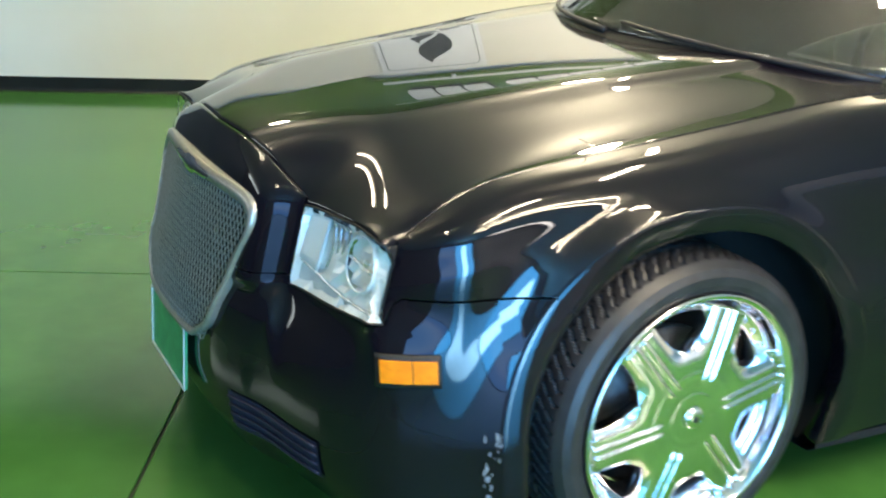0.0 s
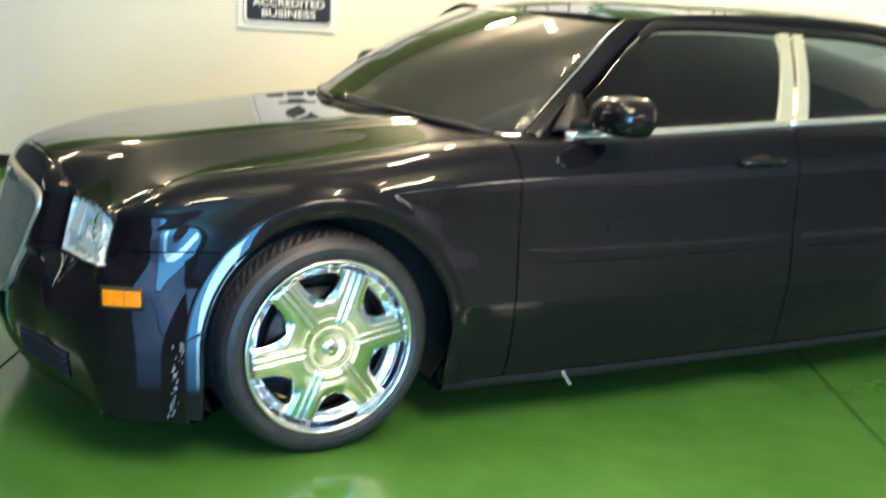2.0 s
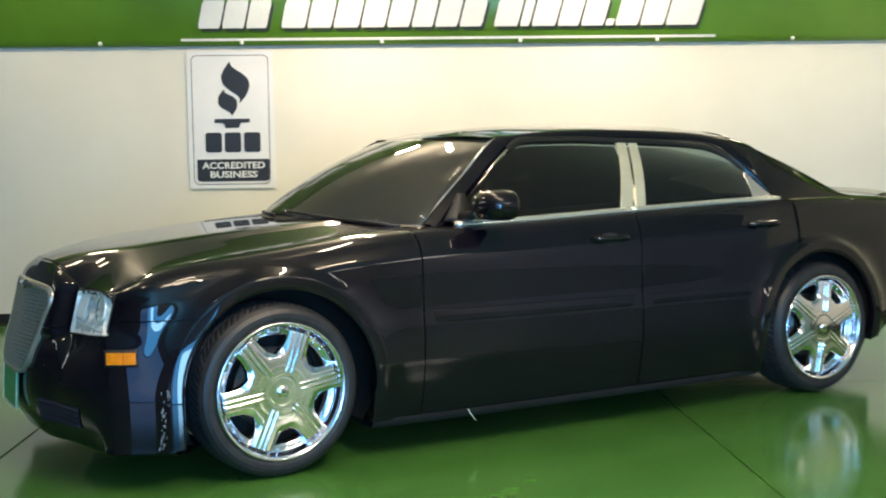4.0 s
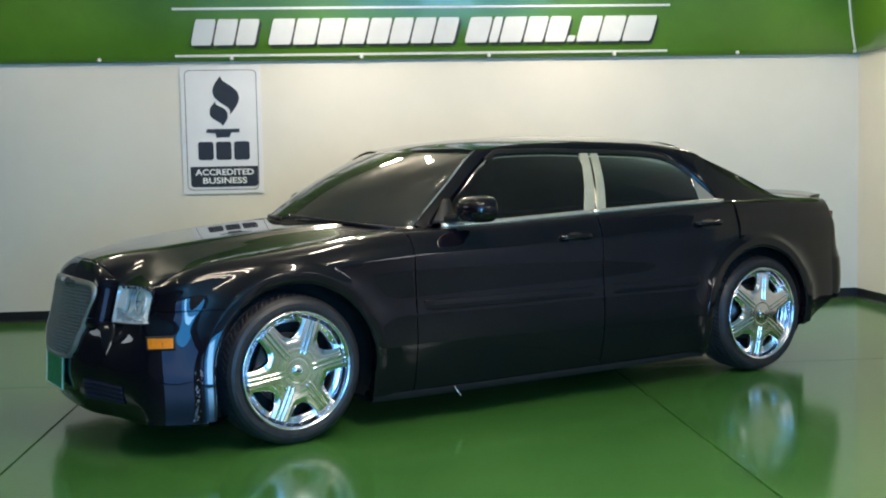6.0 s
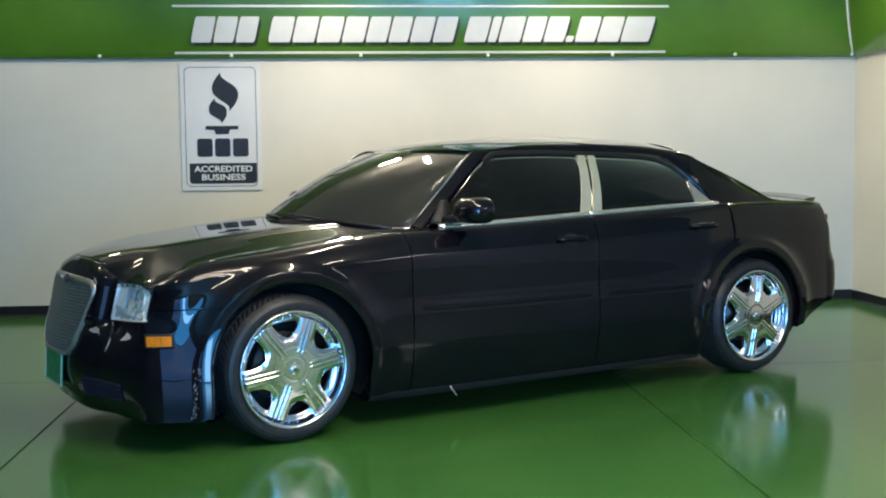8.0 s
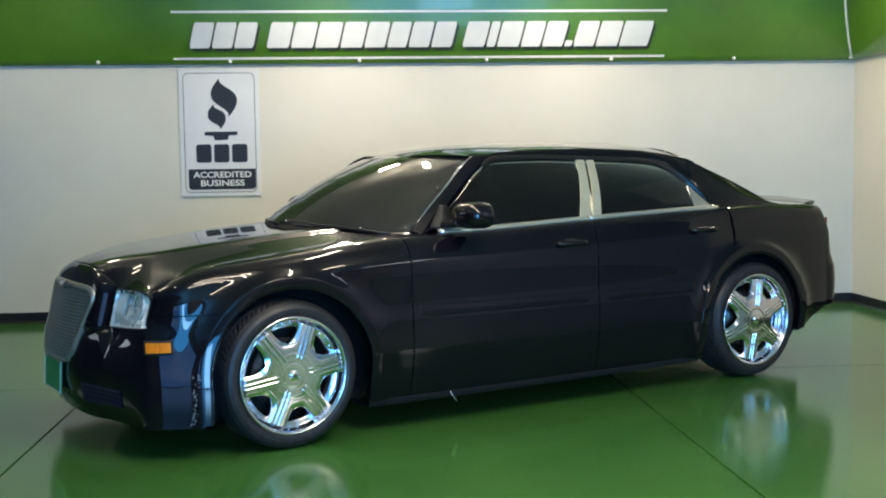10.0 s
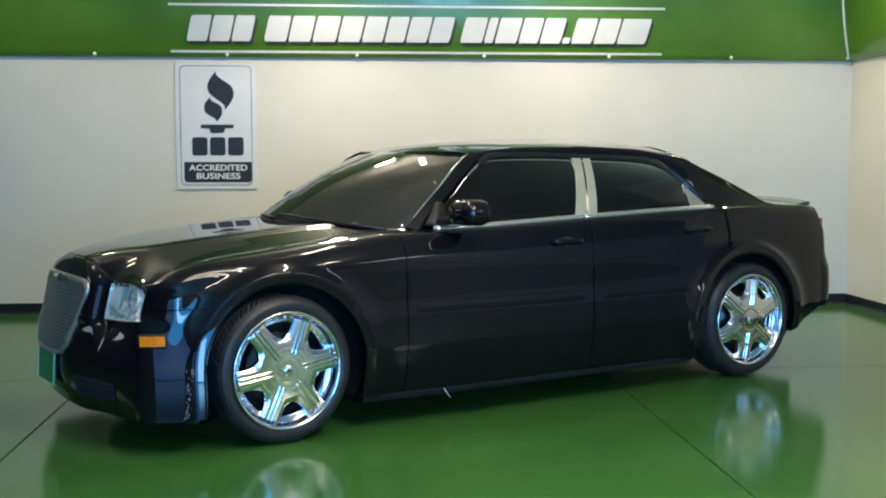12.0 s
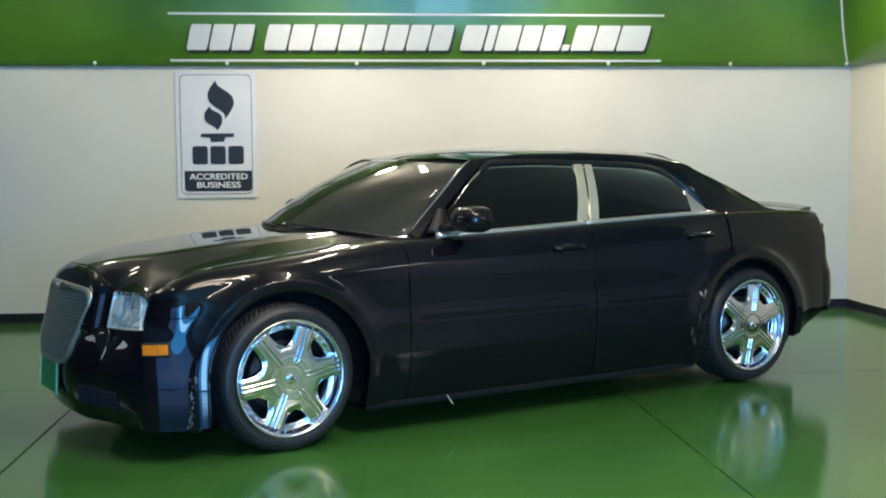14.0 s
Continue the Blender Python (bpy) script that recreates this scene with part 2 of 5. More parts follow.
def spline(xs, ys):
    """A smooth, monotone-safe curve through points, as a function."""
    xs, ys = np.array(xs, float), np.array(ys, float)
    h = np.diff(xs)
    d = np.diff(ys) / h
    m = np.zeros(len(xs))
    m[1:-1] = [0 if d[i - 1] * d[i] <= 0 else (h[i - 1] + h[i]) * 3 / ((2 * h[i] + h[i - 1]) / d[i - 1] + (h[i] + 2 * h[i - 1]) / d[i]) for i in range(1, len(d))]
    m[0], m[-1] = d[0], d[-1]

    def f(x):
        x = np.clip(x, xs[0], xs[-1])
        i = np.clip(np.searchsorted(xs, x) - 1, 0, len(h) - 1)
        s = (x - xs[i]) / h[i]
        return ys[i] * (1 + 2 * s) * (1 - s) ** 2 + m[i] * h[i] * s * (1 - s) ** 2 + ys[i + 1] * s * s * (3 - 2 * s) + m[i + 1] * h[i] * s * s * (s - 1)

    return f


def soft_spline(xs, ys, reach):
    """spline(), rounded off over a length of about reach."""
    f = spline(xs, ys)
    step = reach / 12
    x = np.arange(xs[0] - 4 * reach, xs[-1] + 4 * reach, step)
    a, b = (ys[1] - ys[0]) / (xs[1] - xs[0]), (ys[-1] - ys[-2]) / (xs[-1] - xs[-2])
    y = np.array([float(f(v)) + a * min(v - xs[0], 0) + b * max(v - xs[-1], 0) for v in x])
    k = np.exp(-0.5 * (np.arange(-36, 37) / 12) ** 2)
    y = np.convolve(y, k / k.sum(), "same")
    return lambda v: np.interp(v, x, y)


def curve_points(pts, n):
    """n points by length along a smooth curve through pts."""
    pts = np.array(pts, float)
    d = np.r_[0, np.cumsum(np.linalg.norm(np.diff(pts, axis=0), axis=1) + 1e-9)]
    fs = [spline(d, pts[:, k]) for k in range(pts.shape[1])]
    grain = np.linspace(0, d[-1], max(120, n * 3))
    fine = np.stack([f(grain) for f in fs], 1)
    return resample(fine, n)


def resample(fine, n):
    d = np.r_[0, np.cumsum(np.linalg.norm(np.diff(fine, axis=0), axis=1))]
    s = np.linspace(0, d[-1], n)
    return np.stack([np.interp(s, d, fine[:, k]) for k in range(fine.shape[1])], 1)


def smooth01(x):
    x = min(1.0, max(0.0, x))
    return x * x * (3 - 2 * x)


# ---- the room ----
JX, JY, SLAB = -1.257, 1.68, 3.119


def build_floor():
    floor = new("floor")
    tagged(floor, "glossy green epoxy concrete floor cut by dark joints", "floor", kind="structure")
    bm = bmesh.new()
    box(bm, (HALL_X0 - 0.2, FRONT_Y - 0.2, -0.12), (HALL_X1 + 0.2, WALL_Y + 0.2, -0.008))
    part("joint_bed", bm, M_JOINT, floor, "dark filler showing in the floor joints", smooth=False)
    xs = [HALL_X0 - 0.2] + [JX + SLAB * k for k in range(-3, 5) if HALL_X0 < JX + SLAB * k < HALL_X1] + [HALL_X1 + 0.2]
    ys = [FRONT_Y - 0.2] + [JY + SLAB * k for k in range(-4, 2) if FRONT_Y < JY + SLAB * k < WALL_Y] + [WALL_Y + 0.2]
    g = 0.0045
    for x0, x1 in zip(xs, xs[1:]):
        for y0, y1 in zip(ys, ys[1:]):
            bm = bmesh.new()
            box(bm, (x0 + g, y0 + g * 0.45, -0.05), (x1 - g, y1 - g * 0.45, 0.0), 0.002, 1)
            part("slab", bm, M_FLOOR, floor, smooth=False)


def build_walls():
    def wall(name, boxes, mat, label):
        bm = bmesh.new()
        for lo, hi in boxes:
            box(bm, lo, hi)
        ob = link(name, bm, mat, smooth=False)
        return tagged(ob, label, "wall", kind="structure")

    t = 0.15
    wall("wall_north", [((BAY_X0, WALL_Y, 0), (HALL_X1 + t, WALL_Y + t, CEIL))], M_WALL, "cream painted showroom wall behind the car")
    wall("wall_north_west", [((HALL_X0 - t, WALL_Y, 0), (BAY_X0, WALL_Y + t, CEIL))], M_HALL_WEST, "unseen wall beyond the showroom bay, darkened for the car's reflections")
    wall("wall_east", [((RIGHT_X, BAY_Y, 0), (RIGHT_X + t, WALL_Y, CEIL))], M_WALL, "cream painted side wall meeting the back wall")
    wall("wall_hall_east", [((HALL_X1, FRONT_Y, 0), (HALL_X1 + t, WALL_Y, CEIL))], M_HALL, "unseen grey wall added to close the hall")
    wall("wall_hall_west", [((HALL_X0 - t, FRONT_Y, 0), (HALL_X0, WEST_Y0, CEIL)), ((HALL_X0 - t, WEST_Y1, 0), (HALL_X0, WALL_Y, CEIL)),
                            ((HALL_X0 - t, WEST_Y0, 0), (HALL_X0, WEST_Y1, WEST_Z0)), ((HALL_X0 - t, WEST_Y0, WEST_Z1), (HALL_X0, WEST_Y1, CEIL))], M_HALL_WEST, "unseen wall darkened for the car's reflections, with an added window opening")
    wall("wall_south", [((HALL_X0 - t, FRONT_Y - t, 0), (GLASS_X0, FRONT_Y, CEIL)), ((GLASS_X1, FRONT_Y - t, 0), (HALL_X1 + t, FRONT_Y, CEIL)),
                        ((GLASS_X0, FRONT_Y - t, GLASS_H), (GLASS_X1, FRONT_Y, CEIL))], M_HALL, "grey front wall with a wide glazed opening")
    bm = bmesh.new()
    box(bm, (HALL_X0 - t, FRONT_Y - t, CEIL), (HALL_X1 + t, WALL_Y + t, CEIL + 0.1))
    tagged(link("ceiling", bm, M_CEIL, smooth=False), "plain grey-beige ceiling", "ceiling", kind="structure")
    bm = bmesh.new()
    for x in (GLASS_X0, GLASS_MID - 0.035, GLASS_X1 - 0.07):
        box(bm, (x, FRONT_Y + 0.03, 0), (x + 0.07, FRONT_Y + 0.09, GLASS_H), 0.004, 1)
    for z, high in ((0.0, 0.025), (GLASS_H - 0.08, 0.08)):
        box(bm, (GLASS_X0 + 0.07, FRONT_Y + 0.035, z), (GLASS_X1 - 0.07, FRONT_Y + 0.085, z + high), 0.004, 1)
    tagged(link("window_1", bm, M_DOORLEAF, smooth=False), "grey metal frame of the shopfront glazing", "window frame", kind="structure")

    # cove base: a strip with a foot that curls onto the floor
    prof = [(0.0, 0.088), (0.004, 0.090), (0.006, 0.086), (0.006, 0.024), (0.009, 0.012), (0.016, 0.004), (0.020, 0.0), (0.0, 0.0)]

    def cove(a, b, inward):
        bm = bmesh.new()
        rows = []
        for p in (a, b):
            rows.append([(p[0] + inward[0] * d, p[1] + inward[1] * d, z) for d, z in prof])
        grid(bm, rows)
        finish(bm)
        tagged(link("baseboard", bm, M_BASE, smooth=False), "black rubber cove base along the wall foot", "baseboard", kind="structure")

    cove((HALL_X0, WALL_Y), (RIGHT_X, WALL_Y), (0, -1))
    cove((RIGHT_X, WALL_Y), (RIGHT_X, BAY_Y), (-1, 0))


FAS = [(0.000, 2.183), (0.030, 2.176), (0.052, 2.190), (0.064, 2.225), (0.100, 2.33), (0.130, 2.45), (0.155, 2.58), (0.175, 2.72), (0.188, 2.88), (0.194, 3.05), (0.194, CEIL)]


def fascia_at(z):
    """How far the fascia stands before the wall at height z."""
    return float(np.interp(z, [q[1] for q in FAS[2:]], [q[0] for q in FAS[2:]]))


def build_fascia():
    fine = curve_points(FAS, 40)

    def strip(name, a, b, inward, mitre):
        bm = bmesh.new()
        rows = []
        for p, e in ((a, mitre[0]), (b, mitre[1])):
            along = Vector((b[0] - a[0], b[1] - a[1], 0)).normalized()
            rows.append([(p[0] + inward[0] * d + along.x * e * d, p[1] + inward[1] * d + along.y * e * d, z) for d, z in fine])
        # many stations so that the sheet can sag a little between its fixings
        n = 60
        P = []
        for i in range(n + 1):
            s = i / n
            P.append([tuple(np.array(q) * (1 - s) + np.array(r) * s) for q, r in zip(*rows)])
        grid(bm, P)
        finish(bm)
        return tagged(link(name, bm, M_FASCIA), "curved green vinyl fascia along the top of the wall", "fascia", kind="structure")

    north = strip("trim_north", (-5.2, WALL_Y), (RIGHT_X, WALL_Y), (0, -1), (0, -1))
    strip("trim_east", (RIGHT_X, WALL_Y), (RIGHT_X, 2.6), (-1, 0), (1, 0))
    # bead that covers the mitre in the corner
    bm = bmesh.new()
    tube(bm, [(RIGHT_X - fascia_at(z) - 0.004, WALL_Y - fascia_at(z) - 0.004, z) for z in np.linspace(2.20, CEIL - 0.01, 14)], 0.011, 8)
    tagged(link("trim_corner", bm, M_LETTER), "pale bead covering the fascia corner", "trim", kind="structure")

    # knobs that hold the lower edge
    bm = bmesh.new()
    lathe(bm, [(0.0, 0.034), (0.010, 0.033), (0.016, 0.026), (0.017, 0.018), (0.012, 0.010), (0.009, 0.0)], 14)
    finish(bm)
    knob = part("fascia_knob", bm, M_KNOB, north, "small round white knob holding the edge")
    knob.matrix_basis = pose(-1.79, WALL_Y - 0.045, 2.197)
    for k in (-3, -2, -1, 1, 2, 3, 4, 5):
        copy_thing(knob, pose(-1.79 + 1.0955 * k, WALL_Y - 0.045, 2.197))
    copy_thing(knob, pose(4.745, WALL_Y - 0.058, 2.197))

    # two white pinstripes and the slanted lettering blocks between them
    def on_fascia(x, z, d=0.0):
        return (x, WALL_Y - fascia_at(z) - d, z)

    for z in (2.222, 2.602):
        bm = bmesh.new()
        P = [[on_fascia(x, z - 0.010, 0.003), on_fascia(x, z - 0.010, 0.006), on_fascia(x, z + 0.010, 0.006), on_fascia(x, z + 0.010, 0.003)] for x in np.linspace(-1.165, 3.06, 30)]
        grid(bm, P)
        finish(bm)
        ob = link("pinstripe", bm, M_LETTER, smooth=False)
        tagged(ob, "thin white vinyl stripe across the green fascia", "stripe", "stripes on the fascia")


def slanted_block(bm, x0, x1, z0, z1, slant, lift, cut):
    """One upright block leaning right, rounded corners, on the fascia."""
    n = 7
    front, back = [], []
    for i in range(n + 1):
        s = i / n
        z = z0 + (z1 - z0) * s
        c = cut if i in (0, n) else 0.0
        dx = slant * (z - z0)
        for q, off in ((front, lift + 0.010), (back, lift)):
            y = WALL_Y - fascia_at(z) - off
            q.append(((x0 + dx + c, y, z), (x1 + dx - c, y, z)))
    rows = [[b[0], a[0], a[1], b[1]] for a, b in zip(front, back)]
    grid(bm, rows)
    for a, b in ((front[0], back[0]), (front[-1], back[-1])):
        bm.faces.new([bm.verts.new(v) for v in (a[0], a[1], b[1], b[0])])
    return finish(bm)


def build_lettering():
    sign = thing("fascia_sign", "row of slanted white letter blocks with dark drop shadow", "wall sign")
    widths = [(1.0, 1.0, 0.95), (1.0, 1.0, 1.05, 1.0, 0.95, 0.9, 0.95, 0.95), (1.0, 0.45, 1.0, 0.9, 0.95, 0.38, 0.95, 1.0, 1.3)]
    starts, ends = [-1.035, -0.392, 1.272], [-0.487, 1.195, 2.905]
    z0, z1 = 2.305, 2.515
    for ws, a, b in zip(widths, starts, ends):
        unit = (b - a) / sum(ws)
        x = a
        for w in ws:
            dot = w == 0.38
            top = z0 + 0.05 if dot else z1
            x0, x1 = x + 0.008, x + unit * w - 0.008
            bm = slanted_block(bmesh.new(), x0, x1, z0, top, 0.25, 0.012, 0.008)
            part("letter_block", bm, M_LETTER, sign, smooth=False)
            bm = slanted_block(bmesh.new(), x0 + 0.020, x1 + 0.020, z0 - 0.022, top - 0.022, 0.25, 0.003, 0.008)
            part("drop_shadow", bm, M_SHADOWV, sign, "dark grey drop shadow block", smooth=False)
            x += unit * w


def flat_shape(bm, outline, thick):
    """A plate in the xz plane, its face towards -y."""
    a = [bm.verts.new((x, -thick, z)) for x, z in outline]
    b = [bm.verts.new((x, 0, z)) for x, z in outline]
    bm.faces.new(a)
    bm.faces.new(b[::-1])
    for i in range(len(a)):
        j = (i + 1) % len(a)
        bm.faces.new((a[i], b[i], b[j], a[j]))
    return finish(bm)


def round_rect(x0, z0, x1, z1, r, n=6):
    out = []
    for cx, cz, a0 in ((x1 - r, z1 - r, 0), (x0 + r, z1 - r, 90), (x0 + r, z0 + r, 180), (x1 - r, z0 + r, 270)):
        for k in range(n + 1):
            a = radians(a0 + 90 * k / n)
            out.append((cx + r * math.cos(a), cz + r * math.sin(a)))
    return out


def build_sign():
    # board 0.675 wide, 1.075 high, hung flat on the wall
    W, H = 0.675, 1.078
    sign = thing("accreditation_sign", "white portrait sign board with charcoal flame emblem on the wall", "wall sign", pose(-1.139, WALL_Y - 0.001, 1.060, 0, 0, 0))
    part("board", flat_shape(bmesh.new(), round_rect(0, 0, W, H, 0.004, 2), 0.012), M_SIGN, sign, smooth=False)

    def ink(name, outline, d=0.0135, label="", mat=M_SIGNDARK):
        part(name, flat_shape(bmesh.new(), outline, 0.0016), mat, sign, label, smooth=False, m=pose(0, -d, 0))

    # hairline frame
    bm = bmesh.new()
    o, i = round_rect(0.035, 0.030, W - 0.035, H - 0.030, 0.045), round_rect(0.040, 0.035, W - 0.040, H - 0.035, 0.041)
    va = [bm.verts.new((x, -0.0015, z)) for x, z in o]
    vb = [bm.verts.new((x, -0.0015, z)) for x, z in i]
    for k in range(len(va)):
        j = (k + 1) % len(va)
        bm.faces.new((va[k], va[j], vb[j], vb[k]))
    part("frame_line", bm, M_SHADOWV, sign, "thin grey frame line", smooth=False, m=pose(0, -0.0125, 0))

    def sx(u):
        return (u - 62) / (510 - 62) * W

    def sz(v):
        return H - (v - 28) / (722 - 28) * H

    def shape(pts, n=40):
        p = curve_points([(sx(u), sz(v)) for u, v in pts], n)
        return [tuple(q) for q in p]

    up = shape([(286, 78), (292, 98), (318, 120), (352, 142), (380, 170), (387, 200), (376, 236), (356, 266), (334, 290)]) + \
        shape([(334, 290), (336, 272), (322, 252), (296, 234), (268, 214), (246, 190), (240, 160), (250, 128), (268, 102), (286, 78)])[1:-1]
    ink("flame_upper", up)
    low = shape([(254, 218), (258, 234), (278, 246), (304, 260), (320, 282), (320, 306), (308, 332), (290, 354)]) + \
        shape([(290, 354), (284, 340), (262, 326), (236, 310), (221, 288), (222, 262), (236, 238), (254, 218)])[1:-1]
    ink("flame_lower", low)
    ink("torch_cup", [(sx(u), sz(v)) for u, v in ((202, 369), (384, 369), (384, 388), (336, 390), (328, 414), (256, 416), (248, 392), (198, 388))])
    for u0, u1 in ((150, 236), (250, 336), (351, 438)):
        ink("initial_block", round_rect(sx(u0), sz(538), sx(u1), sz(438), 0.022), label="charcoal rounded block standing for an initial")
    ink("caption_band", [(sx(482), sz(574)), (sx(104), sz(574))] + round_rect(sx(104), sz(686), sx(482), sz(600), 0.03)[14:28])
    for text, u0, u1, v0, v1 in (("ACCREDITED", 130, 458, 622, 588), ("BUSINESS", 172, 418, 668, 634)):
        c = bpy.data.curves.new("caption_text", "FONT")
        c.body, c.extrude, c.offset, c.resolution_u = text, 0.0006, 0.0016, 3
        c.size = 0.07
        ob = new("caption_text", c)
        bpy.context.view_layer.update()
        deps = bpy.context.evaluated_depsgraph_get()
        me = bpy.data.meshes.new_from_object(ob.evaluated_get(deps))
        bpy.data.objects.remove(ob)
        co = np.array([v.co[:] for v in me.vertices])
        lo, hi = co.min(0), co.max(0)
        bm = bmesh.new()
        bm.from_mesh(me)
        for v in bm.verts:
            v.co = ((v.co.x - lo[0]) / (hi[0] - lo[0]) * (sx(u1) - sx(u0)) + sx(u0), v.co.z, (v.co.y - lo[1]) / (hi[1] - lo[1]) * (sz(v1) - sz(v0)) + sz(v0))
        part("caption_text", bm, M_LETTER, sign, "white capital lettering: " + text, smooth=False, m=pose(0, -0.0170, 0))


def build_fittings():
    DROP = 0.24
    strips = {}
    for x, y, long, share in TUBES:
        m = pose(x, y, CEIL)
        if long not in strips:
            strip = thing("ceiling_light", "white metal batten on rods with one lit fluorescent tube", "ceiling light", m, "ceiling battens")
            strips[long] = strip
            h = long / 2
            bm = bmesh.new()
            box(bm, (-0.03, -h - 0.04, -DROP - 0.04), (0.03, h + 0.04, -DROP), 0.008)
            part("casing", bm, M_CASE, strip, smooth=False)
            bm = bmesh.new()
            tube(bm, [(0, -h, -DROP - 0.07), (0, h, -DROP - 0.07)], 0.019, 12)
            part("lit_tube", bm, M_TUBE, strip, "bright fluorescent tube")
            for e in (-h - 0.01, h + 0.01):
                bm = bmesh.new()
                box(bm, (-0.015, e - 0.012, -DROP - 0.09), (0.015, e + 0.012, -DROP - 0.038), 0.004, 1)
                part("tube_holder", bm, M_CASE, strip, smooth=False)
                bm = bmesh.new()
                tube(bm, [(0, e * 0.8, 0), (0, e * 0.8, -DROP + 0.002)], 0.005, 6)
                part("rod", bm, M_CASE, strip)
        else:
            copy_thing(strips[long], m)
        area_lamp("tube_lamp", pose(x, y, CEIL - DROP - 0.094), 0.05, long, TUBE_W * long * share, WARM)
        # upward lamp, added to brighten the ceiling mirrored in the car
        area_lamp("tube_lamp", pose(x, y, CEIL - DROP + 0.006, 180, 0, 0), 0.05, long, TUBE_UP_W * long * share, WARM)
    panel_unit = None
    for x, y in PANELS:
        m = pose(x, y, CEIL)
        if panel_unit is None:
            panel_unit = thing("fill_panel", "unseen square panel light added to brighten the hall", "ceiling light", m, "ceiling panels")
            bm = bmesh.new()
            box(bm, (-0.65, -0.65, -0.05), (0.65, 0.65, 0.0), 0.01)
            part("casing", bm, M_CASE, panel_unit, smooth=False)
        else:
            copy_thing(panel_unit, m)
        area_lamp("fill_lamp", pose(x, y, CEIL - 0.06), 1.2, 1.2, PANEL_W, (0.88, 0.92, 1.0))
    spot_unit = None
    for x, y, dim in SPOTS:
        m = pose(x, y, CEIL)
        if spot_unit is None:
            spot_unit = thing("spot_light", "round white pendant spot on a short rod, lit below, with an added uplight", "ceiling light", m, "ceiling spots")
            bm = bmesh.new()
            lathe(bm, [(0.0, 0.45), (0.150, 0.45), (0.165, 0.46), (0.165, 0.48), (0.145, 0.52), (0.135, 0.52), (0.13, 0.49), (0.0, 0.49)], 24)
            finish(bm)
            part("casing", bm, M_CASE, spot_unit, m=pose(0, 0, 0, 90, 0, 0))
            bm = bmesh.new()
            tube(bm, [(0, 0, 0), (0, 0, -0.45)], 0.008, 8)
            part("rod", bm, M_CASE, spot_unit)
        else:
            copy_thing(spot_unit, m)
        # the disc facing up is an extra, lightening the ceiling above
        for up, z, watts in ((0, CEIL - 0.53, SPOT_W * dim), (180, CEIL - 0.44, SPOT_UP_W * dim)):
            data = bpy.data.lights.new("spot_lamp", "AREA")
            data.shape, data.size, data.energy, data.color = "DISK", 0.25, watts, WARM
            ob = new("spot_lamp", data)
            ob.matrix_world = pose(x, y, z, up, 0, 0)


build_walls()
build_fascia()
build_lettering()
build_sign()
build_fittings()


# ---- the car ----
# Local frame: x towards the tail from the front axle, visible flank at -y, z up.
CAR_YAW, SHIFT = 27.17, 0.02
_c, _s = math.cos(radians(CAR_YAW)), math.sin(radians(CAR_YAW))
CAR = thing("sedan", "glossy black four-door sedan with chrome trim and large chrome wheels", "car", pose(-(0.9 + SHIFT) * _s, (0.9 + SHIFT) * _c, 0, 0, 0, CAR_YAW))
WB, RA = 3.048, 0.405                      # wheelbase, radius of the wheel arches
HUB_F, HUB_R = 0.348, 0.351

flank = soft_spline([-0.70, -0.65, -0.60, -0.56, -0.525, -0.49, -0.45, -0.40, -0.3, -0.2, 0.0, 0.2, 0.4, 0.6, 0.8, 1.2, 1.8, 2.3, 2.6, 2.85, 3.1, 3.4, 3.65, 3.85, 3.97, 4.02],
               [0.735, 0.775, 0.805, 0.826, 0.839, 0.8445, 0.848, 0.8505, 0.856, 0.866, 0.887, 0.906, 0.921, 0.932, 0.940, 0.947, 0.948, 0.942, 0.934, 0.925, 0.919, 0.908, 0.890, 0.850, 0.80, 0.76], 0.022)
# the wing stands inside the bumper, its corner further back
wing_y = soft_spline([-0.70, -0.65, -0.62, -0.585, -0.55, -0.51, -0.475, -0.44, -0.40, -0.3, -0.2, 0.0, 0.2], [0.670, 0.717, 0.743, 0.772, 0.798, 0.821, 0.830, 0.8325, 0.8345, 0.841, 0.853, 0.878, 0.898], 0.022)
top_y = soft_spline([-0.70, -0.62, -0.54, -0.43, -0.3, 0.0, 0.4, 0.75, 0.97, 1.85, 2.5, 2.85, 3.2, 3.7, 4.02],
               [0.745, 0.738, 0.722, 0.712, 0.712, 0.728, 0.757, 0.793, 0.838, 0.856, 0.852, 0.842, 0.81, 0.775, 0.66], 0.06)
seam_z = soft_spline([-0.70, -0.62, -0.566, -0.50, -0.43, -0.3, -0.07, 0.2, 0.5, 0.7, 0.97, 1.85, 2.79, 3.2, 3.7, 4.02],
                     [0.720, 0.748, 0.770, 0.811, 0.840, 0.862, 0.888, 0.920, 0.955, 0.964, 0.969, 1.002, 1.030, 1.035, 1.020, 0.985], 0.04)
shoulder = soft_spline([-0.70, -0.62, -0.54, -0.43, -0.3, -0.14, 0.23, 0.6, 1.0, 1.8, 2.8, 3.7, 4.02], [0.685, 0.705, 0.745, 0.768, 0.786, 0.803, 0.832, 0.858, 0.880, 0.90, 0.92, 0.90, 0.87], 0.06)
hood_c = spline([-0.76, -0.72, -0.65, -0.55, -0.43, -0.13, 0.28, 0.5], [0.824, 0.844, 0.866, 0.888, 0.907, 0.943, 0.980, 0.994])


